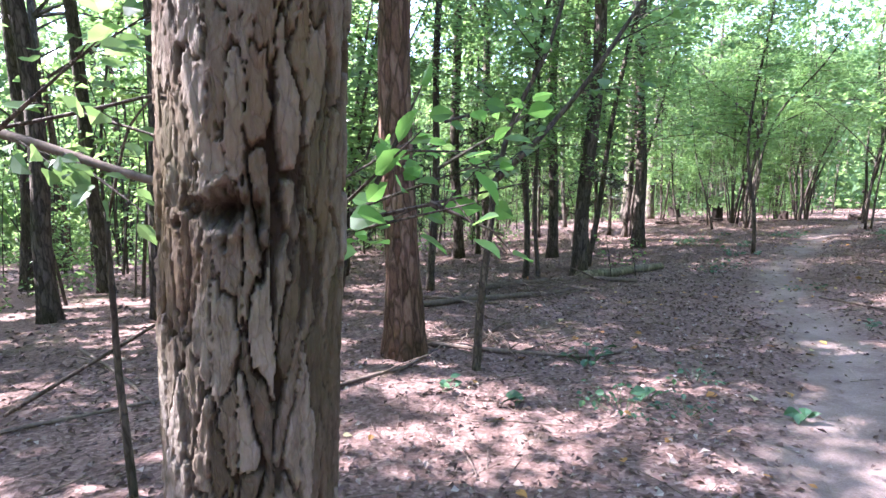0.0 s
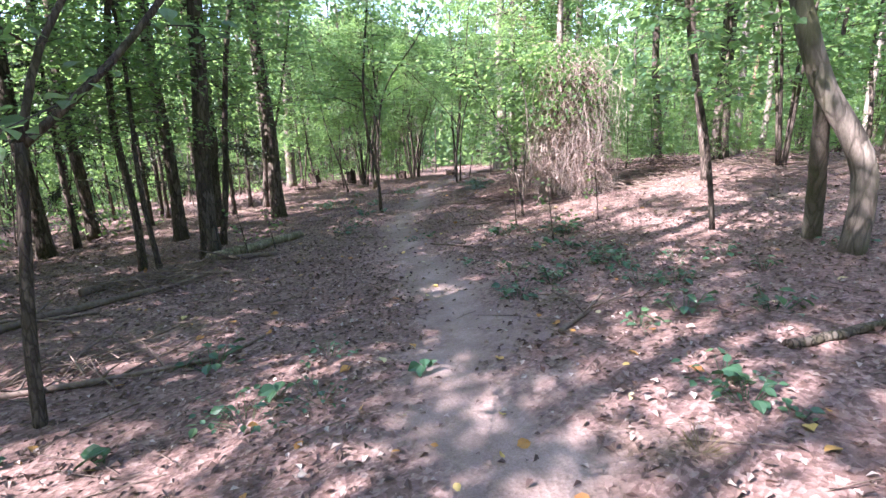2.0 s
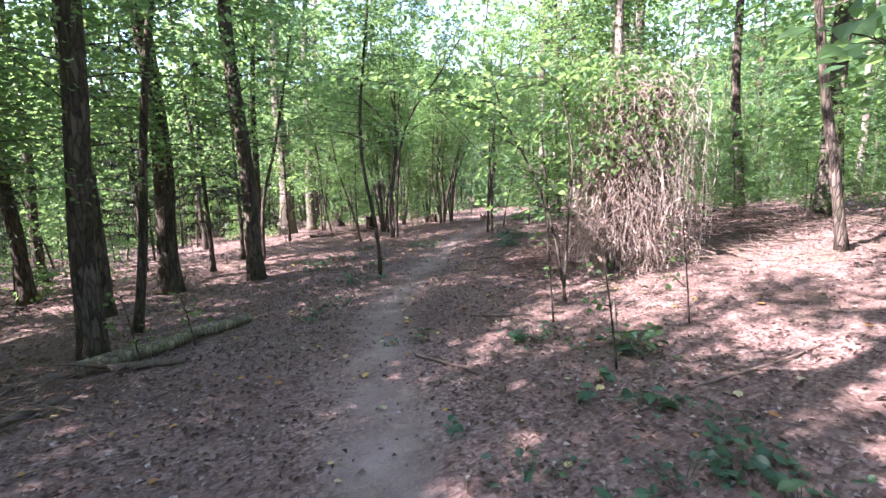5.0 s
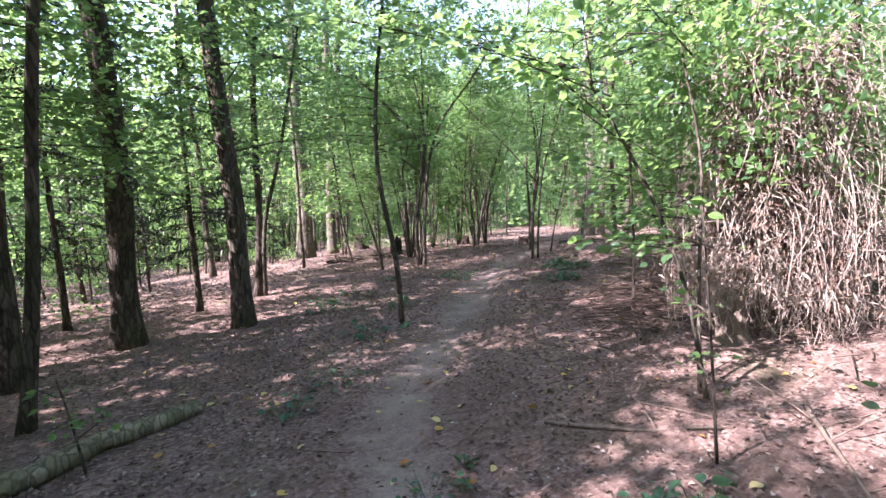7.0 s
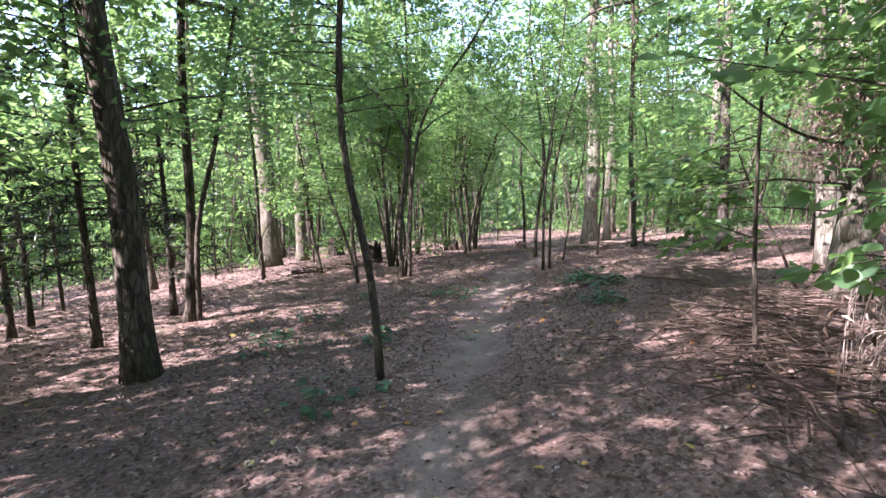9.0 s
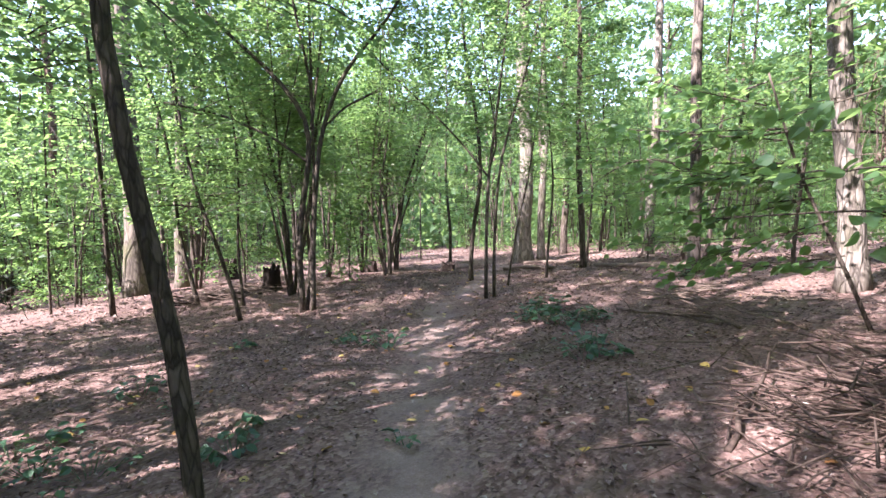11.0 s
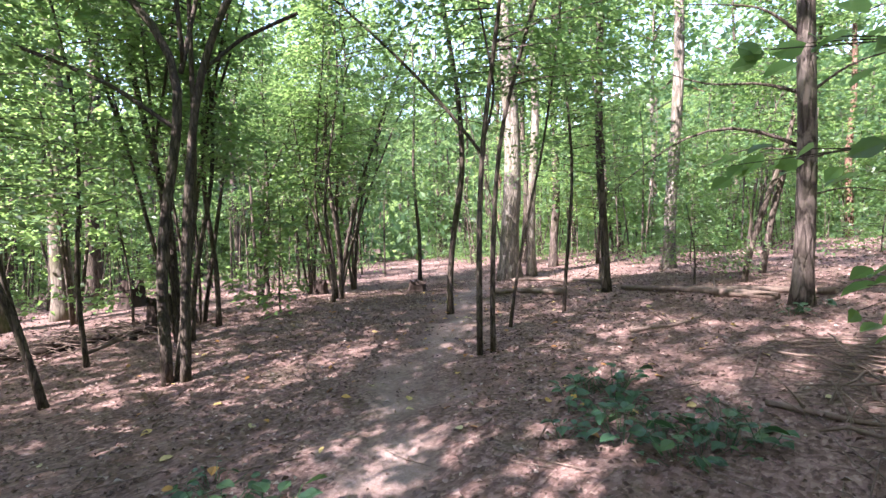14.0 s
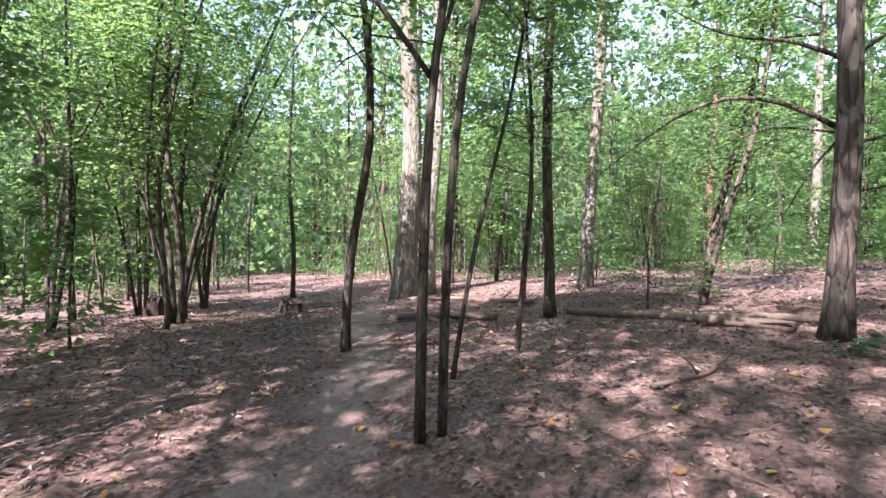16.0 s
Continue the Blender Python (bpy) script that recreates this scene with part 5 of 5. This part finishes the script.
brush_pile(8.4, 8.9, 0.9, 0.7, 0.16, 70, "low pile of dead twigs beside the trail", M_DARKSTICK)
brush_pile(9.9, 10.2, 1.3, 0.8, 0.3, 140, "dark heap of dead twigs on the bank", M_DARKSTICK)
brush_pile(9.2, 9.6, 0.9, 0.7, 0.22, 90, "dark heap of dead twigs below the vines", M_DARKSTICK)
brush_pile(11.6, 11.9, 1.0, 0.7, 0.14, 45, "loose tangle of twigs and roots on the bank")
brush_pile(9.4, 21.1, 1.3, 0.8, 0.3, 140, "tangle of dead twigs round rotten logs")
brush_pile(10.2, 7.0, 1.6, 1.0, 0.2, 120, "scattered dead twigs on the sunny bank")
brush_pile(1.4, 8.2, 1.0, 0.7, 0.2, 110, "dead twigs over fallen logs")
brush_pile(12.6, 12.6, 1.0, 0.8, 0.12, 80, "scattered twigs and roots on the bank")
brush_pile(0.2, 5.6, 0.9, 0.6, 0.12, 70, "dead twigs round a pine's foot")
brush_pile(13.3, 5.6, 1.5, 1.2, 0.35, 120, "heap of pale dead branches up the bank")
brush_pile(11.4, 4.2, 1.4, 1.0, 0.3, 110, "tangle of dead branches on the sunny bank")
brush_pile(13.6, 8.6, 1.6, 1.0, 0.35, 120, "dark brushwood along the bank", M_DARKSTICK)
brush_pile(11.6, 7.2, 1.2, 0.9, 0.2, 90, "low brushwood behind the vines", M_DARKSTICK)


def stump(x, y, r, h, label, jag):
    """A broken stump with a torn rim."""
    ob = thing("tree_stump", x, y, gz(x, y), label, "stump")
    g, n = Geo(), 18
    a = np.arange(n) / n * 2 * np.pi
    v = []
    rim = h * (1 - jag * rng.random(n))
    for f, rr in ((-0.1, 1.45), (0.08, 1.15), (0.3, 1.0), (0.65, 0.95)):
        v += [(r * rr * (1 + 0.1 * np.sin(3 * t + 1) + rng.normal(0, 0.05)) * np.cos(t), r * rr * (1 + 0.1 * np.sin(3 * t + 1)) * np.sin(t), f * h) for t in a]
    v += [(r * 0.95 * np.cos(t), r * 0.95 * np.sin(t), z) for t, z in zip(a, rim)]
    v += [(r * 0.7 * np.cos(t), r * 0.7 * np.sin(t), z - 0.05) for t, z in zip(a, rim)]
    v.append((0, 0, h * 0.55))
    f = [(i * n + j, i * n + (j + 1) % n, (i + 1) * n + (j + 1) % n, (i + 1) * n + j) for i in range(5) for j in range(n)]
    f += [(5 * n + j, 5 * n + (j + 1) % n, 6 * n) for j in range(n)]
    g.add(v, f)
    part("stump", g, M_STICK if jag == 0.55 else M_ROT, ob)
    return ob


stump(10.42, 21.2, 0.2, 0.72, "dark rotten broken stump beside the many-stemmed tree", 0.3)
stump(16.4, 21.8, 0.22, 0.36, "low dark rotten stump beside the trail", 0.5)
stump(15.2, 24.6, 0.2, 0.45, "dark rotten stump in the undergrowth", 0.4)
stump(11.2, 27.5, 0.3, 0.8, "mossy broken stump beside an oak", 0.4)
stump(8.5, 7.85, 0.13, 0.5, "broken brown stump at the foot of the vines", 0.55)


# ---- woods all round: young trees with a slim stem and layered leaves ----
def young_tree(h, r, h0, reach, branches, per, size):
    ob = thing("young_tree", 0, 0, 0, "young beech with a thin dark stem and layered leaves", "tree", "young trees of the wood")
    lean = tuple(rng.normal(0, 0.04, 2))
    g, line, rad = trunk_geo(h, r, lean, 7, 12, flare=0.3, sway=0.1)
    part("trunk", g, M_SAP, ob, smooth=True)
    tw, lv = crown_geo(h0, h, reach, branches, per, size, lean)
    tagged(part("branchwork", tw, M_SAP, ob), kind="stuff")
    tagged(part("crown", lv, M_LEAF, ob), kind="stuff")
    return ob


def bushy_tree(h, stems, reach, size):
    ob = thing("young_tree", 0, 0, 0, "young tree of several fanned stems in full leaf", "tree", "young trees of the wood")
    allt, alll = Geo(), Geo()
    for i in range(stems):
        a = 6.28 * i / stems + rng.normal(0, 0.3)
        out = rng.uniform(0.12, 0.32)
        tip = np.array((np.cos(a) * out * h, np.sin(a) * out * h, h * rng.uniform(0.8, 1.05)))
        g = Geo()
        line = bend(((0.06 * np.cos(a), 0.06 * np.sin(a), -0.1), tip * (0.25, 0.25, 0.4), tip * (0.6, 0.6, 0.72), tip), 12)
        g.tube(line, np.linspace(0.035, 0.01, 12), 6, 0.03)
        part("stem", g, M_SAP, ob, smooth=True)
        tw, lv = crown_geo(0.22 * h, h, reach, 14, 50, size, tuple(tip[:2] / h))
        allt.v += [v for v in tw.v]
        allt.f += [tuple(j + allt.n for j in f) for f in tw.f]
        allt.n += tw.n
        alll.v += [v for v in lv.v]
        alll.f += [tuple(j + alll.n for j in f) for f in lv.f]
        alll.n += lv.n
    tagged(part("branchwork", allt, M_SAP, ob), kind="stuff")
    tagged(part("crown", alll, M_LEAF, ob), kind="stuff")
    return ob


KINDS = [young_tree(7.5, 0.045, 1.2, 2.0, 40, 50, 0.15), young_tree(6.0, 0.035, 0.9, 1.8, 36, 52, 0.15), young_tree(9.0, 0.06, 1.6, 2.2, 44, 50, 0.16), bushy_tree(6.5, 4, 1.5, 0.14), bushy_tree(5.5, 5, 1.4, 0.14), young_tree(4.0, 0.025, 0.5, 1.4, 30, 55, 0.13), young_tree(2.6, 0.02, 0.25, 1.2, 24, 50, 0.12)]
placed, spots = 0, []
FIXED = [(t[1], t[2]) for t in TREES]
rw = np.random.default_rng(21)
while placed < 285:
    x, y = float(rw.uniform(-26, 42)), float(rw.uniform(-18, 52))
    gap = float(trail_gap(np.array(x), np.array(y)))
    far = np.hypot(x - 8, y - 13)
    room = 7.0 if y < 15 else (5.0 if y < 20 else 3.2)
    if x < 4 and y < 9:
        room = 5.5
    if gap < room or far > 36 or any(np.hypot(x - a, y - b) < 1.5 for a, b in spots) or any(np.hypot(x - a, y - b) < 0.9 for a, b in FIXED):
        continue
    if (3 < x < 12.5 and 16 < y < 25.5 and rw.random() < 0.7) or (-6 < x < 5 and 5 < y < 13 and rw.random() < 0.7) or (-9 < x < -2 and -0.5 < y < 2.6):
        continue
    spots.append((x, y))
    src = KINDS[int(rw.integers(len(KINDS))) if rw.random() < 0.75 else int(rw.integers(5, 7))]
    m = pose(x, y, gz(x, y), 0, 0, float(rw.uniform(0, 360))) @ Matrix.Scale(float(rw.uniform(0.8, 1.2)), 4)
    if placed < len(KINDS):
        KINDS[placed].matrix_basis = m
    else:
        copy_thing(src, m)
    placed += 1


# ---- tall trees that make the canopy ----
def tall_tree(h, r, i, m, label):
    ob = thing("canopy_tree", 0, 0, 0, label, "tree", "tall trees of the wood")
    lean = tuple(rng.normal(0, 0.012, 2))
    g, line, rad = trunk_geo(h, r, lean, 10, 16, flare=0.4, sway=0.06)
    part("trunk", g, m, ob, smooth=True)
    hang(ob, CANOPIES[i], m, M_CANOPY, (lean[0] * h * 0.5, lean[1] * h * 0.5, h * 0.5), 0, 1.0, ("branchwork", "crown"))
    return ob


TALL = [tall_tree(15, 0.15, 0, M_DARK, "tall dark trunk under a leafy crown"), tall_tree(14, 0.12, 1, M_DARK, "slim tall dark trunk under a leafy crown"), tall_tree(16, 0.18, 2, M_PINE, "tall reddish trunk under a leafy crown"), tall_tree(15, 0.16, 4, M_PALE, "tall pale trunk under a leafy crown")]
placed, tries = 0, 0
tall_spots = list(FIXED)
while placed < 84 and tries < 6000:
    tries += 1
    x, y = float(rw.uniform(-32, 40)), float(rw.uniform(-22, 52))
    if float(trail_gap(np.array(x), np.array(y))) < (7.5 if y < 14 else (12.0 if y < 26 else 7.0)) or any(np.hypot(x - a, y - b) < 4.2 for a, b in tall_spots):
        continue
    if (-5 < x < 9 and 3 < y < 16) or (-15 < x < -2 and -0.5 < y < 4) or (-15 < x < 12 and 17 < y < 34):
        continue
    tall_spots.append((x, y))
    m = pose(x, y, gz(x, y), 0, 0, float(rw.uniform(0, 360))) @ Matrix.Scale(float(rw.uniform(0.85, 1.15)), 4)
    if placed < len(TALL):
        TALL[placed].matrix_basis = m
    else:
        copy_thing(TALL[int(rw.integers(len(TALL)))], m)
    placed += 1


# ---- far woods: closes the view all round ----
def far_woods():
    tr, lv = Geo(), Geo()
    for i in range(300):
        a, d = rng.uniform(0, 6.28), rng.uniform(32, 75)
        x, y = 8 + d * np.cos(a), 14 + d * np.sin(a)
        h = rng.uniform(9, 16)
        r = rng.uniform(0.05, 0.2)
        z = gz(x, y)
        tr.tube(((x, y, z - 0.2), (x + rng.normal(0, 0.2), y, z + h / 2), (x + rng.normal(0, 0.4), y, z + h)), (r, 0.8 * r, 0.4 * r), 6, cap=False)
    # thin stems of the thicket beyond the trail's end and down in the hollow
    made = 0
    while made < 620:
        x, y = rng.uniform(-20, 40), rng.uniform(8, 50)
        ahead, gap = 0.66 * x + 0.75 * y, float(trail_gap(np.array(x), np.array(y)))
        if np.hypot(x - 8, y - 14) > 34 or gap < (2.0 if ahead > 33 else (4.0 if ahead > 28 else 9.5)) or (x > 14 and y < 16):
            continue
        h, r, z = rng.uniform(3, 8), rng.uniform(0.014, 0.045), gz(x, y)
        b = rng.normal(0, 0.09, 4) * h
        tr.tube(bend(((x, y, z - 0.1), (x + 0.3 * b[0], y + 0.3 * b[1], z + 0.35 * h), (x + b[0], y + b[1], z + 0.7 * h), (x + b[0] + b[2], y + b[1] + b[3], z + h)), 7), np.linspace(r, 0.3 * r, 7), 5, cap=False)
        made += 1
    k = 190000
    a, d = rng.uniform(0, 6.28, k), 30 + 45 * rng.random(k) ** 1.3
    x, y = 8 + d * np.cos(a), 14 + d * np.sin(a)
    hz = rng.random(k) ** 1.3 * 23 + 0.1
    clump = np.sin(x * 0.9 + 1.3 * hz) * np.sin(y * 0.8 - hz) + 0.6 * rng.random(k)
    keep = (clump > -0.3) | (hz < 3.5)
    p = np.stack([x, y, lie(x, y) + hz], 1)[keep]
    m = len(p)
    L = rng.uniform(0.35, 0.8, m)
    lv.leaves(p, rng.normal(0, 1, (m, 3)), np.array((0, 0, 0.8)) + rng.normal(0, 0.6, (m, 3)), L, L * 0.7)
    ob = thing("far_woods", 8, 14, 0, "dense green woods in the distance", "trees", kind="stuff")
    for nm, g, mm in (("trunks", tr, M_DARK), ("leaves", lv, M_CANOPY)):
        part(nm, g, mm, ob).location = (-8, -14, 0)


far_woods()


def undergrowth():
    """Low leafy growth between the far trunks: tiers of leaves on many small bushes, too many to count."""
    r = np.random.default_rng(33)
    n = 15000
    x, y = r.uniform(-30, 46, n), r.uniform(-16, 56, n)
    gap = trail_gap(x, y)
    ahead = 0.66 * x + 0.75 * y
    patch = np.sin(0.9 * x + 0.4 * y) * np.sin(0.7 * y - 0.5 * x + 2) + 0.7 * np.sin(2.1 * x + 1) * np.sin(1.9 * y)
    room = np.where(ahead > 34, 1.2, np.where(ahead > 29, 3.0, np.where(y < 14, 8.5, 6.5)))
    keep = (gap > room + 2.0 * r.random(n)) & (np.hypot(x - 8, y - 14) < 38) & (patch > r.uniform(-0.9, 0.6, n)) & ~((x > -7) & (x < 6) & (y > 4) & (y < 12)) & ~((x > 2) & (x < 13) & (y < 26)) & ~((x > 13) & (y < 17) & (x < 24) & (r.random(n) < 0.75))
    x, y = x[keep][:2600], y[keep][:2600]
    high = 0.25 + 1.5 * r.random(len(x)) ** 2.2
    g = Geo()
    for bx, by, h in zip(x, y, high):
        k = int(16 + 26 * h)
        tier = r.integers(1, 5, k) / 4
        a, rr = r.uniform(0, 6.28, k), (0.25 + 0.3 * h) * np.sqrt(r.random(k))
        px, py = bx + rr * np.cos(a), by + rr * np.sin(a)
        p = np.stack([px, py, lie(px, py) + h * tier + r.normal(0, 0.03, k) - 0.1 * rr], 1)
        L = r.uniform(0.07, 0.15, k)
        g.leaves(p, np.stack([np.cos(a), np.sin(a), np.full(k, -0.25)], 1) + r.normal(0, 0.5, (k, 3)), np.array((0, 0, 1.0)) + r.normal(0, 0.45, (k, 3)), L, L * 0.65)
    single("undergrowth", g, M_LEAF, "low green undergrowth between the far trunks", "plants", kind="stuff", smooth=False)


undergrowth()


def treeline():
    """The edge of the distant forest: a long uneven bank of leaves that closes the horizon."""
    n, rows = 240, 9
    g, v = Geo(), []
    a = np.arange(n) / n * 2 * np.pi
    top = 24 + 2.5 * np.sin(7 * a) + 1.5 * np.sin(17 * a + 1) + rng.normal(0, 1.0, n)
    for i in range(rows):
        d = 84 + rng.normal(0, 1.2, n) + 5 * i / rows
        x, y = 8 + d * np.cos(a), 14 + d * np.sin(a)
        v.append(np.stack([x, y, lie(x, y) - 1 + top * i / (rows - 1)], 1))
    f = [(i * n + j, i * n + (j + 1) % n, (i + 1) * n + (j + 1) % n, (i + 1) * n + j) for i in range(rows - 1) for j in range(n)]
    g.add(np.concatenate(v), f)
    single("backdrop", g, M_FAR, "dark green edge of the distant forest", "backdrop", kind="structure", smooth=False)


treeline()


# ---- plants on the ground ----
def ground_plant(n, size, reach):
    ob = thing("ground_plant", 0, 0, 0, "low dark green plant with broad leaves", "plant", "plants on the forest floor")
    st, lv = Geo(), Geo()
    a = rng.uniform(0, 6.28, n)
    rr = reach * np.sqrt(rng.random(n))
    p = np.stack([np.cos(a) * rr, np.sin(a) * rr, rng.uniform(0.03, 0.15, n)], 1)
    for q in p:
        st.tube(((q[0] * 0.3, q[1] * 0.3, -0.02), (q[0] * 0.8, q[1] * 0.8, q[2])), (0.003, 0.002), 3, cap=False)
    d = np.stack([np.cos(a), np.sin(a), rng.normal(0, 0.25, n)], 1) + rng.normal(0, 0.4, (n, 3)) * (1, 1, 0.3)
    L = size * rng.uniform(0.6, 1.2, n)
    lv.leaves(p - d * L[:, None] * 0.3, d, np.array((0, 0, 1.0)) + rng.normal(0, 0.3, (n, 3)), L, L * 0.75, True)
    tagged(part("stalkwork", st, M_PLANT, ob), kind="stuff")
    part("foliage", lv, M_PLANT, ob)
    return ob


PLANTS = [ground_plant(16, 0.085, 0.24), ground_plant(9, 0.1, 0.16), ground_plant(5, 0.12, 0.1), ground_plant(22, 0.07, 0.34)]
BEDS = ((4.65, 4.5, 0.5, 14), (5.0, 3.7, 0.5, 16), (4.2, 2.2, 0.5, 7), (3.3, 1.2, 0.35, 5), (3.75, 3.75, 0.2, 3), (5.5, 3.8, 0.5, 5), (5.5, 5.4, 0.5, 5), (3.1, 1.73, 0.15, 2), (4.65, 2.68, 0.4, 3), (6.46, 2.32, 0.3, 2), (1.66, 3.9, 0.4, 5), (1.0, 3.8, 0.3, 3), (-0.2, 3.85, 0.1, 1), (1.9, 3.4, 0.3, 3), (6.3, 13.3, 0.5, 8), (7.0, 12.6, 0.4, 4), (4.65, 9.3, 0.3, 3), (5.26, 7.5, 0.2, 2), (7.6, 16.0, 0.7, 4), (9.3, 14.85, 0.2, 3), (10.95, 13.45, 0.2, 8), (11.25, 13.75, 0.26, 16), (11.5, 13.05, 0.22, 14), (10.3, 12.3, 0.2, 8), (9.33, 15.0, 0.12, 5), (5.96, 6.53, 0.2, 8), (6.4, 5.5, 0.25, 8), (5.35, 7.45, 0.12, 3), (6.5, 13.5, 0.45, 10), (5.9, 11.5, 0.25, 6), (10.35, 12.4, 0.2, 3), (8.0, 15.55, 0.3, 2), (11.85, 14.05, 0.2, 3), (14.4, 13.4, 0.4, 6), (1.8, 4.4, 0.2, 1), (6.3, 13.95, 0.4, 3), (5.7, 2.9, 0.5, 3))
used = 0
for bx, by, s, n in BEDS:
    for _ in range((n + 1) // 2):
        x, y = bx + float(rw.normal(0, s)), by + float(rw.normal(0, s))
        m = pose(x, y, gz(x, y), 0, 0, float(rw.uniform(0, 360))) @ Matrix.Scale(float(rw.uniform(0.7, 1.2)), 4)
        if used < len(PLANTS):
            PLANTS[used].matrix_basis = m
        else:
            copy_thing(PLANTS[int(rw.integers(len(PLANTS)))], m)
        used += 1


def tuft(x, y, n, h):
    ob = thing("grass_tuft", x, y, gz(x, y), "small tuft of dry yellow grass", "grass")
    g = Geo()
    a = rng.uniform(0, 6.28, n)
    d = np.stack([np.cos(a) * 0.8, np.sin(a) * 0.8, rng.uniform(0.1, 1.2, n)], 1)
    p = np.stack([np.cos(a) * 0.05 * rng.random(n), np.sin(a) * 0.05 * rng.random(n), np.full(n, -0.01)], 1)
    g.leaves(p, d, rng.normal(0, 1, (n, 3)), h * rng.uniform(0.4, 1.1, n), 0.003, curl=0.01)
    part("grass", g, M_GRASS, ob)


for x, y, n, h in ((12.6, 14.82, 70, 0.12), (10.49, 15.51, 40, 0.14), (9.45, 17.27, 60, 0.2), (3.0, 5.2, 20, 0.25), (6.2, 6.2, 40, 0.2), (2.6, 1.5, 90, 0.16), (7.9, 15.9, 50, 0.2)):
    tuft(x, y, n, h)


# ---- litter ----
def litter():
    r = np.random.default_rng(5)
    n = 170000
    x, y = r.uniform(-6, 19, n), r.uniform(-1.5, 24, n)
    gap = trail_gap(x, y)
    keep = r.random(n) < np.clip((gap - 0.15) / 0.6, 0.1, 1) * np.clip(1.15 - gap / 8.0, 0, 1)
    x2, y2 = r.uniform(-16, 34, 60000), r.uniform(-4, 40, 60000)
    out = (trail_gap(x2, y2) > 5.5) | (x2 > 18.5) | (y2 > 23.5)
    x, y, k = np.r_[x[keep], x2[out]], np.r_[y[keep], y2[out]], int(keep.sum())
    n = len(x)
    L = np.where(np.arange(n) < k, r.uniform(0.022, 0.06, n) * np.where(0.66 * x + 0.75 * y > 9, 0.9, 1.1), r.uniform(0.04, 0.11, n))
    p = np.stack([x, y, lie(x, y) + r.uniform(0.002, 0.022, n)], 1)
    g = Geo()
    d = r.normal(0, 1, (n, 3)) * (1, 1, 0.22)
    g.leaves(p, d, np.array((0, 0, 1.0)) + r.normal(0, 0.35, (n, 3)), L, L * r.uniform(0.4, 0.75, n), curl=0.2)
    single("leaf_litter", g, M_LITTER, "old brown leaves strewn over the ground", "leaves", kind="stuff", smooth=False)
    n = 1500
    x, y = r.uniform(-2, 17, n), r.uniform(0, 21, n)
    near = trail_gap(x, y) < r.uniform(0, 5, n)
    x, y = x[near], y[near]
    n = len(x)
    L = r.uniform(0.045, 0.095, n)
    g = Geo()
    g.leaves(np.stack([x, y, lie(x, y) + 0.02], 1), r.normal(0, 1, (n, 3)) * (1, 1, 0.15), np.array((0, 0, 1.0)) + r.normal(0, 0.25, (n, 3)), L, L * 0.75, True)
    single("yellow_leaves", g, M_YELLOW, "fresh yellow and orange leaves on the ground", "leaves", kind="stuff", smooth=False)
    g = Geo()
    for i in range(7000):
        x, y = r.uniform(-4, 19), r.uniform(-0.5, 23)
        gp = float(trail_gap(np.array(x), np.array(y)))
        if gp > 7 or (gp < 0.5 and r.random() < 0.85):
            continue
        a, L = r.uniform(0, 6.28), 0.08 + 0.6 * r.random() ** 2.2
        q = np.array([(x + s * L * np.cos(a), y + s * L * np.sin(a)) for s in (-0.5, 0, 0.5)])
        z = lie(q[:, 0], q[:, 1]) + 0.012 + np.array((0, 0.01, r.uniform(0, 0.04)))
        g.tube(np.c_[q, z], 0.002 + 0.006 * L * r.random(), 3, cap=False)
    single("small_twigs", g, M_STICK, "small dead twigs strewn over the ground", "twigs", kind="stuff")


litter()
